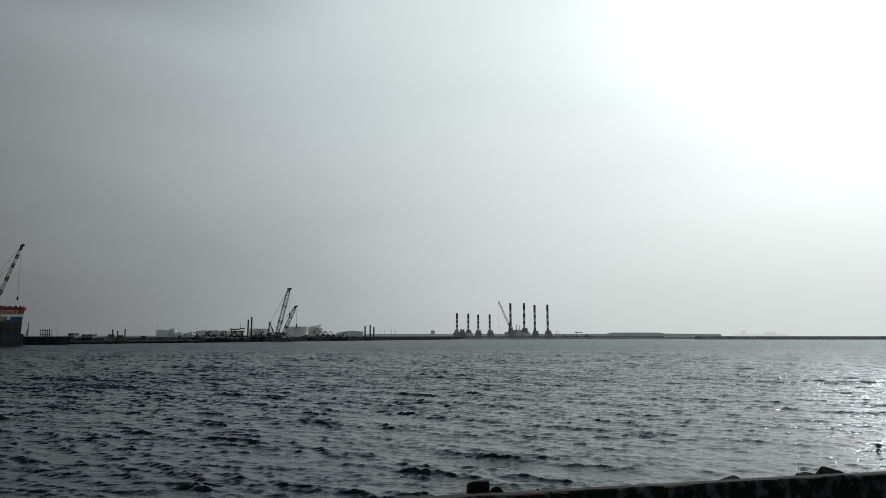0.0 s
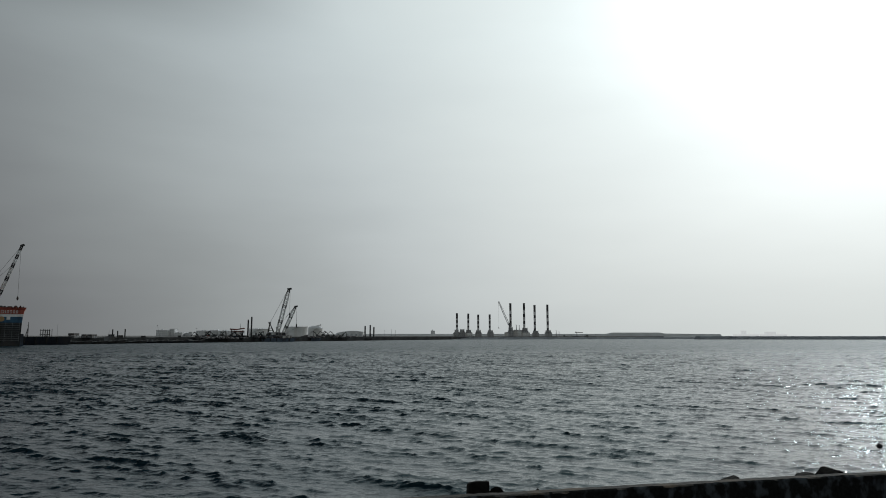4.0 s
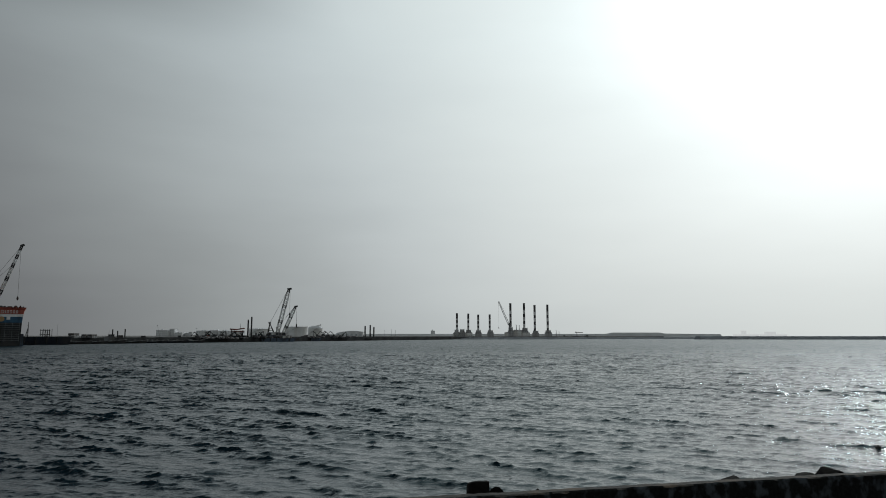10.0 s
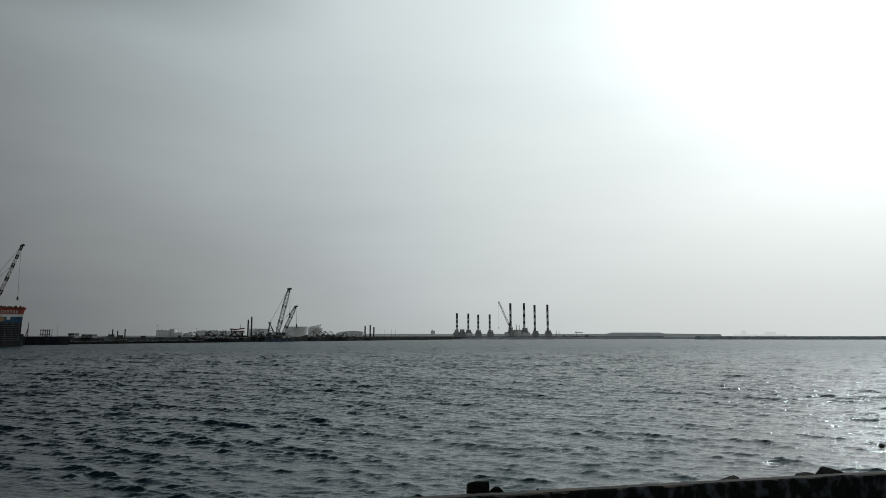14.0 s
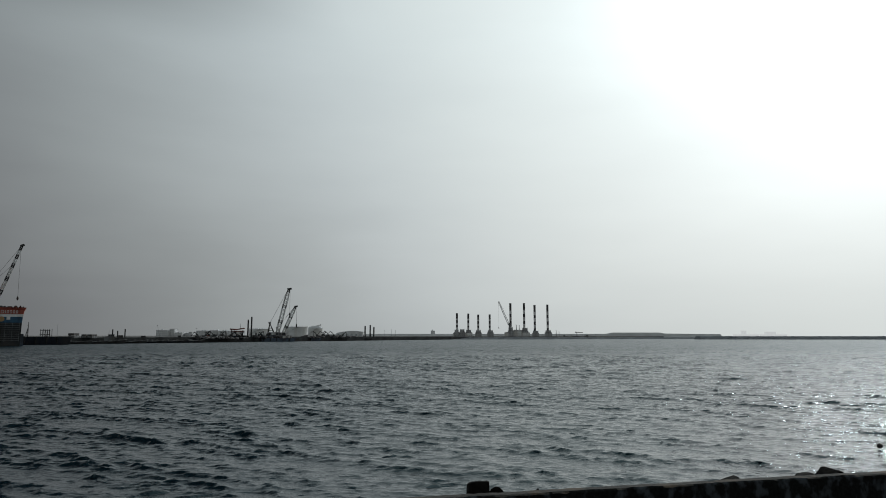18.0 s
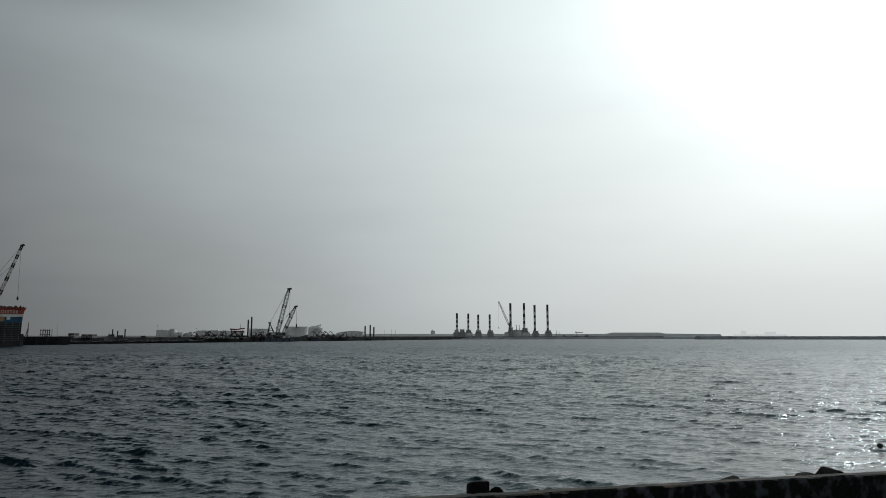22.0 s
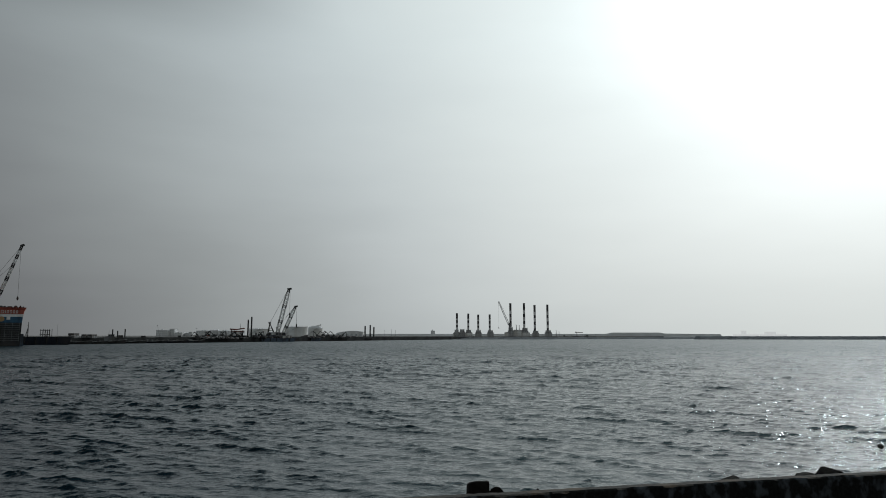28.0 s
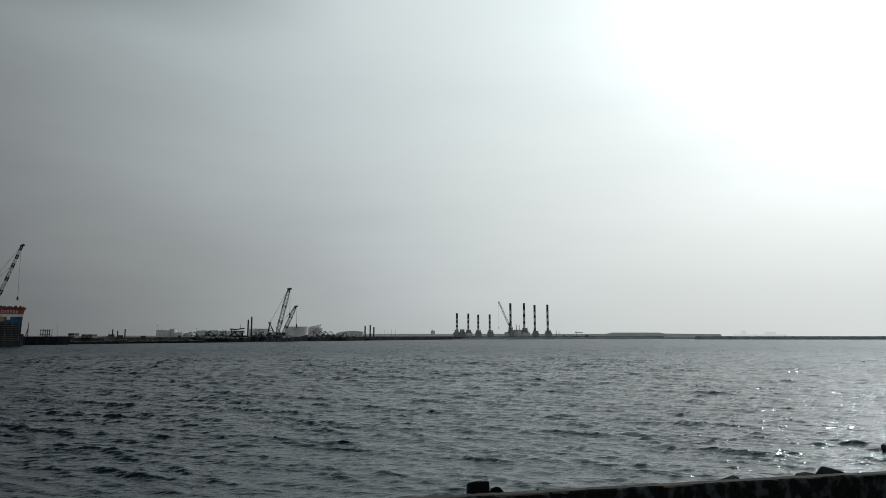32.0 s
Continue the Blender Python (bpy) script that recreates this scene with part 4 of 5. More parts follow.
def tank(name, at, r, h, dome, label):
    t = thing(name, at, label, "storage tank", "storage tanks")
    bm = lathe(bm_new(), [(r, 0), (r, h)], seg=48)
    shell = part("shell", bm, M_TANK, t, "", True)
    for z in (h * 0.33, h * 0.66, h):
        part("stiffener_ring", lathe(bm_new(), [(r, z - 0.25), (r + 0.25, z - 0.2), (r + 0.25, z + 0.1), (r, z + 0.15)], seg=48), M_TANK, shell)
    prof = [(r * math.cos(a), h + 0.1 + dome * math.sin(a)) for a in [i * math.pi / 2 / 7 for i in range(7)]] + [(0.3, h + 0.1 + dome)]
    part("roof", lathe(bm_new(), prof, seg=48), M_ROOF, t, "", True)
    bm = bm_new()
    for i in range(24):
        a0, a1 = -math.pi * 0.9 + i * 0.07, -math.pi * 0.9 + (i + 1) * 0.07
        z0 = h * i / 24
        box(bm, ((r + 0.5) * math.cos(a0), (r + 0.5) * math.sin(a0), z0 + 0.3), (1.6, 0.9, 0.12), rz=math.degrees(a0) + 90)
    part("stair", bm, M_GREY, t)
    bm = bm_new()
    for i in range(48):
        a = 2 * math.pi * i / 48
        rod(bm, (r * 0.98 * math.cos(a), r * 0.98 * math.sin(a), h), (r * 0.98 * math.cos(a), r * 0.98 * math.sin(a), h + 1.1), 0.06, seg=4)
    part("guard_rail", bm, M_GREY, t)
    return t


def building(at, w, d, h, rz, label, storeys=3, bays=8, parapet=0.6, plant=True):
    b = thing("building", at, label, "building", "port buildings", rz)
    bm = bm_new()
    box(bm, (0, 0, h / 2), (w, d, h))
    wall = part("wall", bm, M_BUILD, b)
    bm = bm_new()
    for s, c in (((w + 0.5, 0.5, parapet), (0, -d / 2, h + parapet / 2)), ((w + 0.5, 0.5, parapet), (0, d / 2, h + parapet / 2)), ((0.5, d - 0.5, parapet), (-w / 2, 0, h + parapet / 2)), ((0.5, d - 0.5, parapet), (w / 2, 0, h + parapet / 2))):
        box(bm, c, s)
    box(bm, (0, 0, h + 0.1), (w - 0.6, d - 0.6, 0.2))
    part("roof", bm, M_ROOF, b)
    for r in range(storeys):
        for c in range(bays):
            bm = bm_new()
            x = -w / 2 + w * (c + 0.5) / bays
            z = h * (r + 0.55) / storeys
            box(bm, (x, -d / 2 - 0.02, z), (w / bays * 0.5, 0.1, h / storeys * 0.42))
            part("window", bm, M_PANE, wall)
    if plant:
        rng = random.Random(int(w * 10 + h))
        for k in range(3):
            bm = bm_new()
            box(bm, (-w / 2 + w * rng.random() * 0.8 + w * 0.1, 0, h + 0.9), (w * 0.08, 2.5, 1.6), bevel=0.1)
            part("roof_plant", bm, M_BUILD, b)
    return b


def pile(at, h, r, label, name="steel_pile"):
    p = thing(name, at, label, "pile", "mooring piles")
    part("shaft", rod(bm_new(), (0, 0, -4), (0, 0, h), r, r * 0.96, 14), M_BLACK, p, "", True)
    part("cap", rod(bm_new(), (0, 0, h), (0, 0, h + r * 0.8), r * 1.15, r * 0.8, 14), M_DARK, p, "", True)
    return p


def mast(at, h, r, label, lean=0.0, name="light_mast"):
    m = thing(name, at, label, "mast", "thin masts")
    part("pole", rod(bm_new(), (0, 0, 0), (lean, 0, h), r, r * 0.6, 8), M_GREY, m)
    bm = bm_new()
    box(bm, (lean, 0, h + 0.15), (r * 3.4, r * 2.4, 0.3), bevel=0.08)
    part("head", bm, M_DARK, m)
    return m


def tied_quay():
    """What lies along the far quay, from the ship onwards."""
    # long dark barge beside the ship
    barge((-216.76, 362, 0), 24.5, 11, 4.2, 30, "long navy-black flat barge moored by the quay", M_NAVY)
    sm = thing("signal_mast", (-225.70, 360, 4.3), "dark tripod signal mast with crossbars on the barge", "mast")
    part("pole", rod(bm_new(), (0, 0, 0), (0, 0, 7.4), 0.26, 0.12, 8), M_DARK, sm)
    for x, y in ((-1.2, 0.5), (-1.2, -0.5)):
        part("stay_leg", rod(bm_new(), (x, y, 0), (-0.05, 0, 5.2), 0.12, 0.09, 6), M_DARK, sm)
    for z, w in ((2.2, 0.9), (3.8, 0.6), (6.2, 0.8)):
        part("crossbar", box(bm_new(), (-0.25, 0, z), (w, 0.2, 0.16)), M_DARK, sm)
    part("lamp", lathe(bm_new(), [(0.1, 7.35), (0.2, 7.45), (0.18, 7.75), (0.06, 7.85)], seg=10), M_BLACK, sm)
    # rack frame on the barge
    r = thing("pipe_rack", (-216.92, 362, 4.2), "open steel pipe rack on the dark barge", "rack")
    for i in range(5):
        for y in (-1.2, 1.2):
            part("post", rod(bm_new(), (-2.4 + i * 1.2, y, 0.15), (-2.4 + i * 1.2, y, 3.8 if i % 2 else 4.3), 0.13, seg=6), M_DARK, r)
    for z in (1.4, LAND):
        bm = bm_new()
        box(bm, (0, -1.2, z), (5.6, 0.3, 0.38))
        part("beam", bm, M_GREY, r)
    mast((-216.72, 372, LAND), 7.4, 0.08, "thin grey lamp mast on the quay")
    # heaps and gear left along the quay edge
    rng = random.Random(77)
    for k in range(26):
        f = k / 25
        s = 6 + 330 * f + rng.uniform(-4, 4)
        p = Q0 + QDIR * s - QNOR * rng.uniform(4, 14)
        if rng.random() < 0.6:
            bm = bm_new()
            bmesh.ops.create_icosphere(bm, subdivisions=3, radius=1.0)
            w, h = rng.uniform(2.2, 5.0), rng.uniform(0.5, 1.3)
            for v in bm.verts:
                q = v.co.copy()
                v.co *= 1 + 0.35 * noise.noise(q * 1.7 + Vector((k * 5.0, 0, 0)))
                v.co = Vector((v.co.x * w, v.co.y * w * 0.6, max(v.co.z, -0.1) * h))
            ob = tagged(new("rubble_heap", mesh_of("rubble_heap", bm, M_DARK)), "dark rubble heap on the port quay", "heap", "heaps on the quay")
            ob.matrix_world = pose(p.x, p.y, LAND + 0.08 * h, 0, 0, rng.uniform(0, 90))
        else:
            c = thing("site_cabin", (p.x, p.y, LAND), "dark steel site cabin on the port quay", "cabin", "site cabins", 30 + rng.uniform(-20, 20))
            w, h = rng.uniform(1.8, 2.6), rng.uniform(1.0, 1.5)
            part("body", box(bm_new(), (0, 0, h / 2), (w, 2.4, h), bevel=0.08), rng.choice((M_DARK, M_GREY, M_BLACK)), c)
            part("roof", box(bm_new(), (0, 0, h + 0.06), (w + 0.3, 2.7, 0.14)), M_DARK, c)
            part("door", box(bm_new(), (w * 0.2, -1.22, h * 0.45), (0.9, 0.06, h * 0.8)), M_BLACK, c)


tied_quay()


def containers():
    for a, b, zt in ((-223.72, -219.99, 6.35), (-215.74, -212.86, 5.68), (-212.01, -209.12, 5.68)):
        c = thing("container_stack", ((a + b) / 2, 398, LAND), "dark grey cabin stack on the quay", "container", "stacked containers")
        h = (zt - LAND) / 2
        for k in range(2):
            bm = bm_new()
            box(bm, (0, 0, h * (k + 0.5)), (b - a - (0.5 * k), 6, h - 0.05), bevel=0.05)
            for i in range(8):
                box(bm, (-(b - a) / 2 + (b - a) * (i + 0.5) / 8, -3.03, h * (k + 0.5)), (0.12, 0.08, h - 0.4))
            part("container", bm, M_GREY if k == 0 else M_DARK, c)


containers()


def small_craft():
    rng = random.Random(12)
    specs = [(131, 13, False), (162, 12, False), (187, 17, True), (228, 15, False), (266, 15, False), (302, 16, False), (334, 14, False)]
    for px, ln, cab in specs:
        x = (px - 784) / 1172
        # where the bearing meets the quay line, a little off the wall
        s = (x * Q0.y - Q0.x) / (QDIR.x - x * QDIR.y)
        p = Q0 + QDIR * s + QNOR * 6.0
        b = workboat((p.x, p.y, 0), ln, 26 + rng.uniform(-6, 6), "moored workboat with a grey two-storey cabin and a mast" if cab else "open dark workboat with a pale gunwale moored at the quay", cab, M_NAVY if rng.random() < 0.6 else M_HULL, 2.2 if cab else 0)
        if cab:
            b.scale = (1, 1, 1.2)
        else:
            for k in range(3):
                g = rng.uniform(0.5, 1.1)
                part("deck_crate", box(bm_new(), (-ln * 0.36 + k * ln * 0.2 + rng.uniform(-0.5, 0.5), rng.uniform(-0.6, 0.6), 1.5 + g / 2), (rng.uniform(0.8, 1.8), 1.2, g), bevel=0.08), rng.choice((M_DARK, M_GREY, M_SIDE)), b, "worn deck crate")
    for x, y, h in ((-219.56, 440, 8.73), (-218.64, 445, 7.83), (-216.10, 450, 9.01)):
        pile((x, y, 0), h, 0.42, "dark steel mooring pile standing in the water")


small_craft()


def middle_shore():
    # pale building groups behind the quay
    building((-378.09, 900, LAND), 17.7, 14, 11.49 - LAND, 0, "pale flat-roofed port building with rows of windows", 3, 7)
    building((-366.19, 900, LAND), 6.0, 10, 13.40 - LAND, 0, "pale stair tower block", 3, 3, plant=False)
    building((-356.97, 900, LAND), 9.5, 14, 8.44 - LAND, 0, "low pale port building with plant on its roof", 2, 5)
    building((-347.9, 905, LAND), 6.5, 9, 7.6 - LAND, 0, "small pale port office with a flat roof", 1, 3)
    building((-342.6, 902, LAND), 4.0, 8, 9.3 - LAND, 0, "narrow pale plant block", 2, 2, plant=False)
    for a, b, t in ((350, 372, 586.5), (373, 388, 586), (389, 404, 586.5), (405, 430, 587.5)):
        w = (b - a) * 760 / 1172
        building(((a + b) / 2 * 760 / 1172 - 784 * 760 / 1172, 760, LAND), w, 12, 5 + (594 - t) * 760 / 1172 - LAND, 0, "pale boxy warehouse in a row along the port", 2, 5)
    mast((-299.14, 700, LAND), 12, 0.17, "leaning grey derrick pole on the shore", -3.2, "derrick_pole")
    mast((-235.83, 640, LAND), 8, 0.17, "leaning grey derrick pole on the shore", -2.6, "derrick_pole")
    # barges along the quay carrying machines
    for px, D, ln, h in ((345, 500, 20, 2.6), (382, 515, 18, 2.4), (425, 528, 24, 2.6), (492, 540, 28, 2.8), (545, 590, 22, 2.6), (592, 625, 24, 2.4), (640, 665, 20, 2.2)):
        blue = px in (425, 492, 545)
        barge(((px - 784) * D / 1172, D, 0), ln, 9, h, 22, "slate-blue flat work barge moored along the quay" if blue else "dark flat work barge moored along the quay", M_SLATE if blue else M_HULL)
    for px, D, rz, rc, m in ((362, 506, 0, 6, M_DARK), (373, 508, 180, 5, M_DARK), (352, 500, 170, 5, M_DARK), (381, 512, 200, 6, M_BLACK), (406, 522, 10, 5, M_DARK), (431, 526, 170, 5, M_DARK), (456, 534, 20, 6, M_DARK), (466, 538, 160, 5, M_BLACK), (604, 636, 10, 6, M_DARK), (569, 616, 20, 6, M_BLACK), (388, 515, 20, 6, M_DARK), (398, 520, 160, 5.5, M_DARK),
                             (563, 612, 170, 7, M_DARK), (576, 622, 175, 7, M_DARK), (584, 626, 170, 7.5, M_DARK), (593, 630, 165, 7, M_DARK)):
        excavator(((px - 784) * D / 1172, D, 2.5), rz, rc * 0.78, m, "dark tracked excavator with bent boom on a work barge")
    rng = random.Random(55)
    for k, px in enumerate((346, 358, 368, 378, 386, 394, 402, 412, 428, 450, 462, 474, 482, 500, 507, 548, 557, 566, 588, 598, 612)):
        f = (px - 784) / 1172
        s = (f * Q0.y - Q0.x) / (QDIR.x - f * QDIR.y)
        p = Q0 + QDIR * s + QNOR * 3.0
        bm = bm_new()
        bmesh.ops.create_icosphere(bm, subdivisions=3, radius=1.0)
        w, h = rng.uniform(1.6, 3.6), rng.uniform(0.8, 2.3)
        for v in bm.verts:
            q = v.co.copy()
            v.co *= 1 + 0.4 * noise.noise(q * 1.8 + Vector((k * 7.0, 2.0, 0)))
            v.co = Vector((v.co.x * w, v.co.y * 2.4, max(v.co.z, -0.25) * h))
        ob = tagged(new("spoil_mound", mesh_of("spoil_mound", bm, rng.choice((M_DARK, M_BLACK)))), "dark mound of dredged spoil at the water's edge", "mound", "spoil mounds")
        ob.matrix_world = pose(p.x, p.y, 2.7 + 0.2 * h, 0, 0, QANG - 20)
    # stores and plant standing on the barges and along the quay
    rng = random.Random(91)
    tints = ((M_WHITE, "white"), (M_BLUE, "blue"), (M_SIDE, "pale grey"), (M_ORANGE, "faded orange"), (M_GREY, "grey"), (M_SLATE, "slate-blue"))
    for px, D in ((344, 498), (349, 500), (369, 507), (384, 514), (392, 517), (415, 524), (421, 527), (437, 530), (447, 533), (460, 537), (476, 541), (483, 541), (497, 542), (505, 543), (513, 546), (536, 588), (542, 590), (551, 592), (580, 622), (588, 625), (601, 628), (616, 640), (633, 663), (645, 666)):
        m, tint = rng.choice(tints)
        w, h = rng.uniform(1.6, 3.6), rng.uniform(1.3, 2.6)
        k = thing("stores_cabin", ((px - 784) * D / 1172, D + rng.uniform(-1, 1.5), 2.75), tint + " steel stores cabin on a work barge", "cabin", "stores cabins", 22 + rng.uniform(-8, 8))
        body = part("body", box(bm_new(), (0, 0, h / 2), (w, 2.3, h), bevel=0.07), m, k)
        part("roof", box(bm_new(), (0, 0, h + 0.06), (w + 0.2, 2.5, 0.14)), M_DARK, k)
        part("door", box(bm_new(), (w * 0.22, -1.18, h * 0.45), (0.7, 0.06, h * 0.75)), M_DARK, body)
        if rng.random() < 0.4:
            part("vent_pipe", rod(bm_new(), (-w * 0.3, 0.4, h), (-w * 0.3, 0.4, h + rng.uniform(0.8, 2.2)), 0.12, seg=6), M_DARK, k)
    # orange hopper gantry
    g = thing("hopper_gantry", (-162.07, 522, 2.7), "faded orange hopper gantry with a tilted conveyor", "gantry")
    for x in (-3.6, 0.2, 4.0):
        for y in (-2, 2):
            part("post", rod(bm_new(), (x * 0.8, y, 0), (x, y, 5.4), 0.28, seg=6), M_DARK, g)
    bm = bm_new()
    box(bm, (0, 0, 5.7), (9.6, 4.6, 0.6), bevel=0.1)
    part("platform", bm, M_ORANGE, g)
    bm = bm_new()
    box(bm, (-3.0, 0, 7.1), (5.6, 2.2, 1.0), ry=4, bevel=0.1)
    part("conveyor", bm, M_ORANGE, g)
    bm = bm_new()
    box(bm, (2.7, 0, 7.5), (5.4, 2.6, 0.8), ry=-9, bevel=0.1)
    part("roof", bm, M_ORANGE, g)
    bm = bm_new()
    prism(bm, [(-1, -1), (1, -1), (1, 1), (-1, 1)], 3.0, 5.4, [(-2.4, -2), (2.4, -2), (2.4, 2), (-2.4, 2)])
    part("hopper", bm, M_DARK, g)
    part("side_panel", box(bm_new(), (1.6, -2.4, 4.2), (3.0, 0.2, 2.0), bevel=0.04), M_WHITE, g, "white weather panel")
    part("signal_pole", rod(bm_new(), (2.2, 0, 7.4), (2.2, 0, 11.5), 0.14, 0.08, 6), M_DARK, g)
    for x in (-4.4, 4.9):
        part("strut", rod(bm_new(), (x * 0.75, -2, 0), (x, -2, 6.6), 0.3, seg=6), M_DARK, g)
    # tall piles
    for x, y, h in ((-156.19, 530, 17.15), (-153.48, 530, 19.40), (-149.07, 528, 6.80)):
        pile((x, y, 0), h, 0.62, "tall black steel spud pile beside the barge")
    for x, y, h in ((-80.04, 680, 14.23), (-74.82, 680, 15.10), (-71.05, 680, 13.08)):
        pile((x, y, 0), h, 0.75, "black steel spud pile above a low barge")
    # cranes
    D = 545
    bx, bz = -137.60, 3.0
    lattice_crane("crawler_crane", (bx, D, bz), (-127.85 - bx, 0, 43.15 - bz), 2.7, "tall lattice boom crawler crane on a work barge", True, 20.0, body=(10.5, 5, 3.6))
    bx2 = -134.66
    lattice_crane("crawler_crane", (bx2, 552, bz), (-123.59 - bx2, 0, 28.95 - bz), 2.2, "shorter lattice boom crane beside a taller one", False, 15.0, body=(7.5, 5, 3.2))
    # tanks
    tank("storage_tank", (-249.50, 900, LAND), 13.5, 13.40 - LAND, 1.5, "low pale storage tank behind the cranes")
    tank("storage_tank", (-177.08, 800, LAND), 13.3, 15.18 - LAND, 0.6, "large pale flat-topped storage tank")
    tank("storage_tank", (-173.50, 900, LAND), 9.6, 14.16 - LAND, 4.2, "pale domed storage tank with roof pipes")
    v = thing("roof_pipework", (-169.48, 895, 17.15), "pale pipework on the domed tank roof", "pipes")
    for k in range(4):
        part("pipe", rod(bm_new(), (-2 + k * 1.6, 0, -3), (-1 + k * 1.6, 0, 1.4 + 0.5 * k), 0.35, seg=6), M_TANK, v)
    part("header_pipe", rod(bm_new(), (-2.5, 0, 0.6), (5.0, 0, 2.2), 0.4, seg=6), M_TANK, v)
    # long low shed with a curved roof
    w = -113.45 - -150.72
    s = thing("long_shed", ((-113.45 + -150.72) / 2, 950, LAND), "long pale shed with a curved sheet roof", "shed")
    bm = bm_new()
    n = 14
    h0, h1 = 6.63 - LAND, 11.45 - LAND
    prof = [(-w / 2, 0)] + [(-w / 2 + w * i / n, h0 + (h1 - h0) * math.sin(math.pi * (0.12 + 0.62 * i / n))) for i in range(n + 1)] + [(w / 2, 0)]
    fr = [bm.verts.new((x, -15, z)) for x, z in prof]
    bk = [bm.verts.new((x, 15, z)) for x, z in prof]
    bm.faces.new(fr)
    bm.faces.new(bk[::-1])
    for i in range(len(prof)):
        k = (i + 1) % len(prof)
        bm.faces.new((fr[i], bk[i], bk[k], fr[k]))
    bmesh.ops.recalc_face_normals(bm, faces=bm.faces)
    part("wall", bm, M_BUILD, s)
    for i in range(6):
        bm = bm_new()
        box(bm, (-w / 2 + w * (i + 0.5) / 6, -15.05, 1.8), (3.2, 0.12, 3.6))
        part("door", bm, M_PANE, s)
    for px, t in ((681, 585), (693, 584), (700, 585.5)):
        mast(((px - 784) * 1100 / 1172, 1100, LAND), 5 + (594 - t) * 1100 / 1172 - LAND, 0.25, "thin grey lamp mast on the far shore")
    building((-22.11, 1440, 7.5), 9.0, 7, 14.78 - 7.5, 0, "small grey control hut on the embankment", 2, 3)
    mast((-22.11, 1440, 14.78 + 0.2), 3.4, 0.4, "short mast on the control hut")


middle_shore()


def platforms():
    D = 950.0
    x = lambda px: (px - 784) * D / 1172
    z = lambda py: 5 + (594 - py) * D / 1172
    o = x(838)
    bands = [(0.10, 0.21), (0.31, 0.41), (0.50, 0.60), (0.72, 0.79)]
    jack_up((o, D, 0), [(x(808.7) - o, -3), (x(829) - o, 3), (x(846.3) - o, -3), (x(867.1) - o, 3)], [z(555.5), z(556), z(558), z(557.5)], 1.45,
            [(x(802) - o, x(836) - o, 0, z(589), M_WHITE), (x(803.5) - o, x(812.5) - o, -3, z(584), M_HOUSE), (x(813) - o, x(823) - o, -1, z(583.2), M_HOUSE), (x(824) - o, x(835) - o, 2, z(584.5), M_HOUSE),
             (x(841) - o, x(852) - o, -3, z(585), M_HOUSE), (x(862.5) - o, x(873.5) - o, 2, z(585), M_HOUSE)],
            (x(800) - o, x(877) - o, -1.2, z(596.5), 16), None, "jack-up platform with four banded legs behind the breakwater", bands=bands)
    o = x(936)
    bands = [(0.06, 0.17), (0.27, 0.38), (0.48, 0.59), (0.69, 0.79)]
    jack_up((o, D, 0), [(x(903.5) - o, -3), (x(928.5) - o, 3), (x(946.3) - o, -3), (x(970.2) - o, 3)], [z(538), z(537.5), z(541), z(540)], 1.6,
            [(x(893) - o, x(937) - o, 0, z(588.5), M_WHITE), (x(899) - o, x(908) - o, -3, z(580), M_HOUSE), (x(908.5) - o, x(923.5) - o, -1, z(584), M_WHITE), (x(923.8) - o, x(935) - o, 2, z(581), M_HOUSE),
             (x(895) - o, x(903) - o, 3, z(588), M_WHITE), (x(942) - o, x(953) - o, -3, z(586), M_HOUSE), (x(965) - o, x(976.5) - o, 2, z(585), M_HOUSE)],
            (x(892) - o, x(980) - o, -1.2, z(596.5), 16), ((x(900) - o, -5, z(575)), (x(882.3) - o, -5, z(534)), -38.0),
            "taller jack-up platform with four banded legs, white cabins and a crane", bands=bands)
    for px, t in ((913.7, 576), (918.8, 576.5), (984, 586), (989, 588)):
        mast((x(px), D - 2, z(596) if px > 975 else z(584)), (z(t) - (z(596) if px > 975 else z(584))), 0.55, "short dark vent post on the platform", name="vent_post")


platforms()


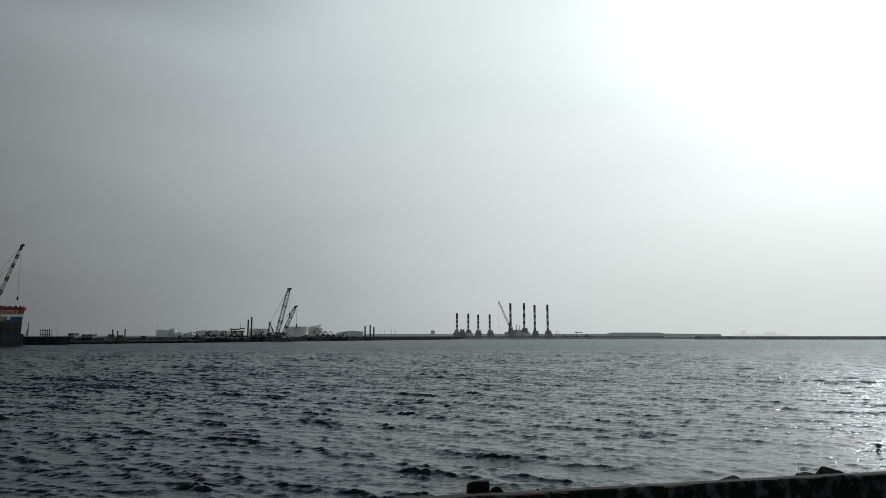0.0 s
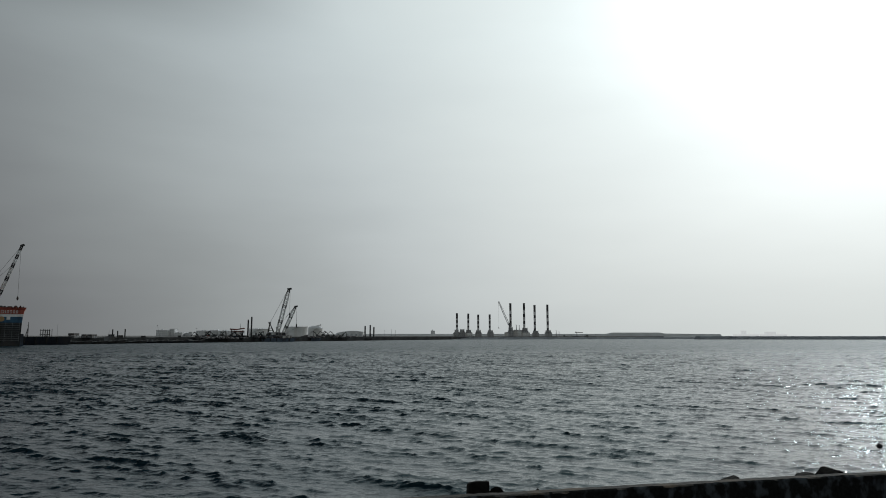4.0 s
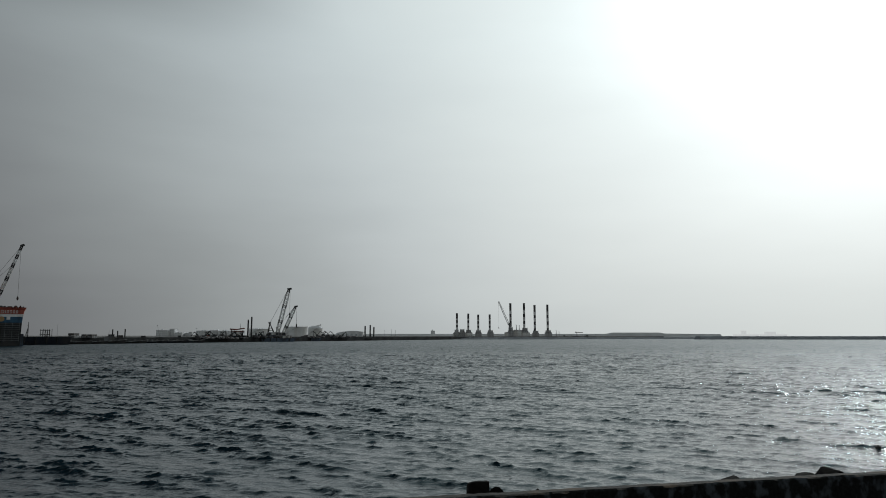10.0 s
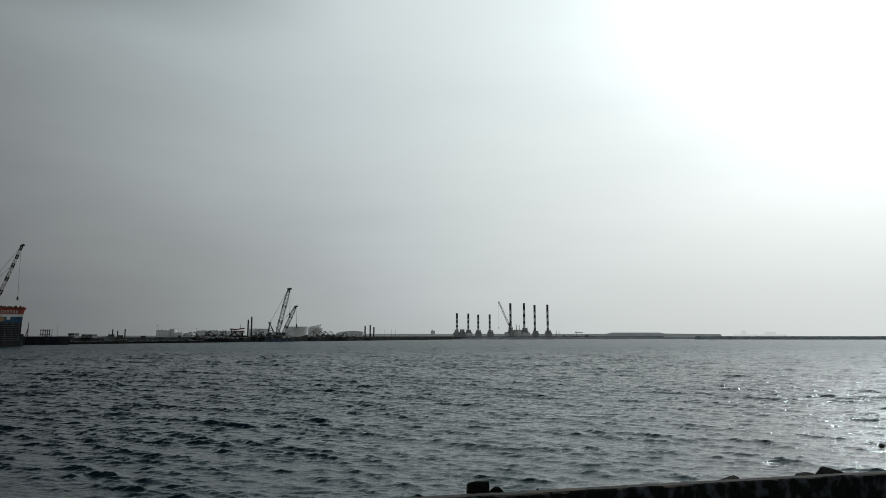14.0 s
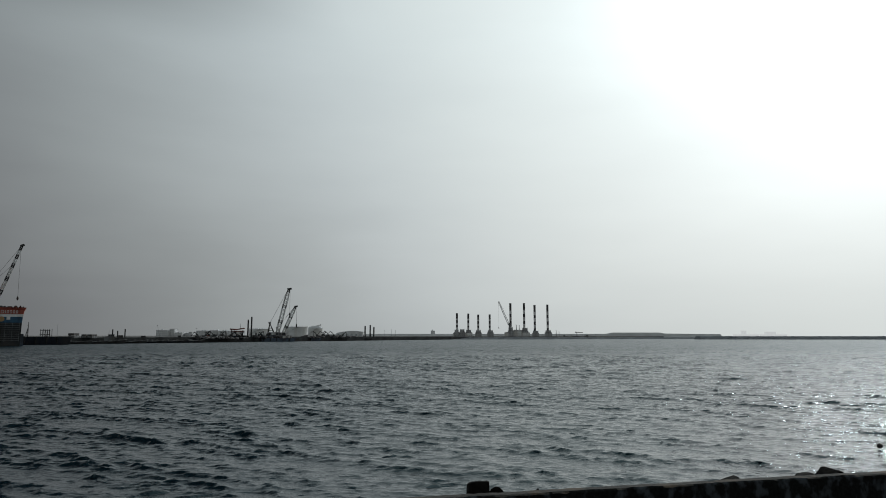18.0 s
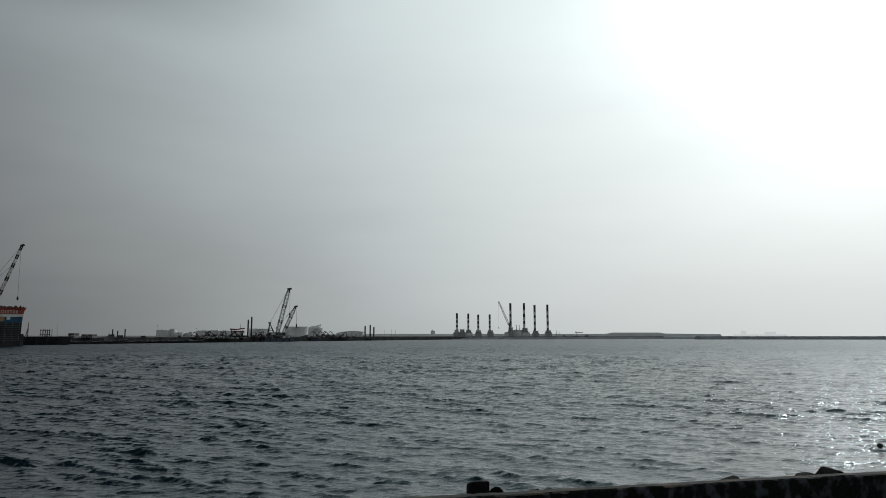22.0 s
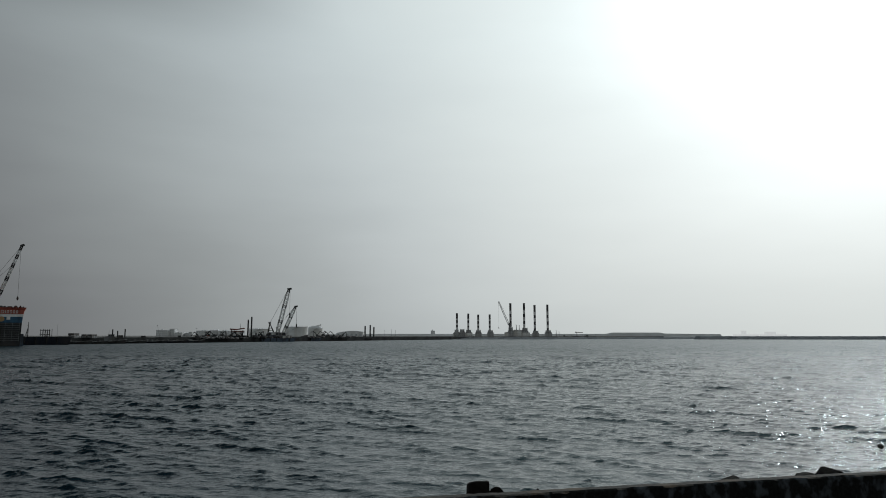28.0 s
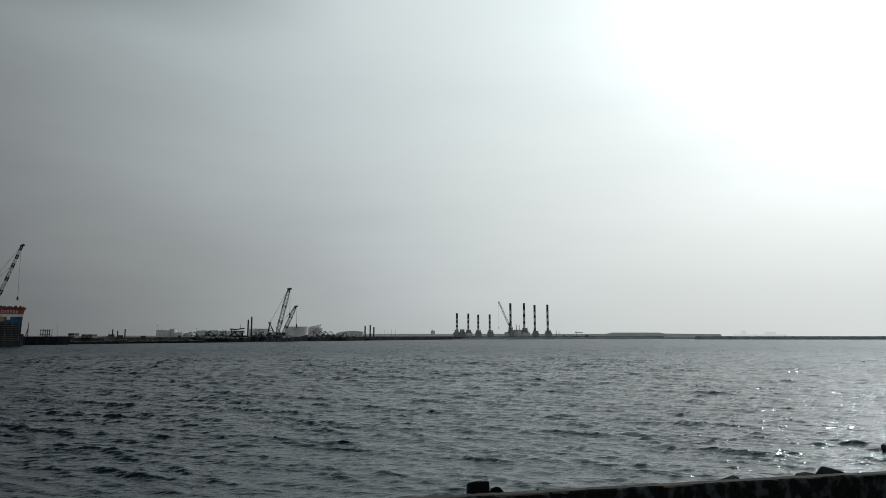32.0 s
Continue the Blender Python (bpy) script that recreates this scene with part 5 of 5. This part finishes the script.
def far_bits():
    D = 960.0
    x = lambda px: (px - 784) * D / 1172
    z = lambda py: 5 + (594 - py) * D / 1172
    c = thing("small_crane", (x(1021), D, 2.3), "small dark crane with a level jib on the breakwater", "crane")
    part("post", rod(bm_new(), (0, 0, 0), (0, 0, z(588.5) - 2.3), 0.5, 0.4, 8), M_DARK, c)
    bm = bm_new()
    box(bm, (3.0, 0, z(588.6) - 2.3), (11.0, 1.0, 0.8), ry=3, bevel=0.1)
    rod(bm, (-1.6, 0, z(587.4) - 2.3), (0.4, 0, z(590) - 2.3), 0.35, seg=6)
    box(bm, (-1.8, 0, z(588.2) - 2.3), (2.0, 1.6, 1.3), bevel=0.15)
    part("jib", bm, M_DARK, c)
    bm = bm_new()
    box(bm, (0, 0, 0.9), (4, 3, 1.8), bevel=0.2)
    part("base", bm, M_DARK, c)
    for px in (1000, 1040.5):
        h = thing("hut", (x(px), D + 6, 2.3), "small dark hut on the breakwater", "hut", "breakwater huts")
        bm = bm_new()
        box(bm, (0, 0, 1.4), (2.4, 2.4, 2.8), bevel=0.1)
        part("wall", bm, M_DARK, h)
        bm = bm_new()
        box(bm, (0, 0, 2.95), (3.0, 3.0, 0.3))
        part("roof", bm, M_GREY, h)
    rng = random.Random(83)
    for px in (986, 994, 1006, 1012, 1031, 1047, 1056):
        h = rng.uniform(2.0, 4.6)
        mast((x(px), D + rng.uniform(2, 8), 2.3), h, 0.22, "short dark lamp post on the breakwater", name="lamp_post")
    for px, w, h in ((1003, 4.5, 1.6), (1015, 3.2, 2.0), (1027, 5.0, 1.5), (1036, 3.0, 2.3), (1052, 4.0, 1.4)):
        k = thing("equipment_crate", (x(px), D + 3, 2.3), "grey steel equipment crate on the breakwater", "crate", "crates on the breakwater", rng.uniform(-15, 15))
        part("body", box(bm_new(), (0, 0, h / 2), (w, 2.4, h), bevel=0.12), M_GREY, k)
        part("lid", box(bm_new(), (0, 0, h + 0.08), (w + 0.2, 2.6, 0.16)), M_DARK, k)
    # ships far out in the haze
    D = 4300.0
    x = lambda px: (px - 784) * D / 1172
    z = lambda py: 5 + (594 - py) * D / 1172
    for a, b, ca, cb, t, lab in ((1298, 1342, 1312, 1320, 585.5, "pale distant cargo ship with a tall bridge block"), (1345, 1392, 1354, 1372, 587.5, "pale distant tanker at anchor")):
        s = thing("distant_ship", (x((a + b) / 2), D, 0), lab, "ship", "ships on the horizon")
        h = (x(b) - x(a)) / 2
        bm = bm_new()
        prism(bm, [(-h * 0.94, -10), (h * 0.94, -10), (h * 0.94, 10), (-h * 0.94, 10)], -2, z(592.2), [(-h, -12), (h, -12), (h, 12), (-h, 12)])
        part("hull", bm, M_HAZY, s)
        m = (x(ca) + x(cb)) / 2 - x((a + b) / 2)
        bm = bm_new()
        box(bm, (m, 0, (z(592.2) + z(t)) / 2), (x(cb) - x(ca), 20, z(t) - z(592.2)), bevel=1)
        part("bridge", bm, M_HAZY, s)
        for k in (-0.6, 0.3, 0.7):
            part("mast", rod(bm_new(), (h * k, 0, z(592.2)), (h * k, 0, z(590)), 0.9, seg=6), M_HAZY, s)


# haze over the far ships is put in as an even glow of their surface
M_HAZY = mat("haze_pale_backdrop", (0.1, 0.1, 0.1), 0.9, grain=0.05, vary=0.05)
M_HAZY.node_tree.nodes["Principled BSDF"].inputs["Emission Color"].default_value = (0.53, 0.55, 0.55, 1)
M_HAZY.node_tree.nodes["Principled BSDF"].inputs["Emission Strength"].default_value = 0.98
far_bits()


# ---------------------------------------------------------------- what moves
def motions():
    # the wave sheets run in with the wind; the float rides on them
    a, b = radians(-118), radians(-88)
    walk(sea, [(float(t), pose(math.cos(a) * 1.5 * t, math.sin(a) * 1.5 * t, 0)) for t in range(33)])
    walk(chop, [(float(t), pose(math.cos(b) * 1.2 * t, math.sin(b) * 1.2 * t, 0)) for t in range(33)])
    rows = [(0.0, -0.07, 0.02, 8), (0.5, -0.05, 0.04, -6), (1.0, -0.12, -0.06, 10), (1.5, -0.07, -0.04, -8), (2.0, -0.03, -0.06, 12), (2.5, -0.01, -0.02, -10), (3.0, 0.03, 0.06, 9), (3.5, -0.03, 0.0, -7),
            (5.5, 0.02, 0.0, 8), (6.0, 0.0, -0.01, -9), (7.0, 0.05, 0.0, 10), (8.0, -0.08, 0.04, -8), (8.5, -0.04, 0.01, 5), (9.0, -0.02, 0.0, 10), (10.0, -0.08, -0.08, -4), (11.0, 0.05, 0.02, -10), (13.0, 0.12, 0.03, 8), (14.5, 0.05, 0.0, -6),
            (17.0, 0.10, 0.02, 10), (19.0, -0.12, 0.0, -10), (21.0, 0.05, 0.0, 8), (22.5, -0.02, 0.03, -8), (24.0, 0.02, 0.0, 10), (26.0, 0.08, 0.02, -8), (28.0, 0.02, -0.01, 8), (30.0, 0.08, 0.0, -10), (31.0, 0.0, -0.02, 6), (32.0, 0.17, -0.02, -6)]
    walk(buoy, [(t, pose(19.37 + dx, 30.0, 0.13 + dz, r, r * 0.7, 0)) for t, dx, dz, r in rows])


motions()
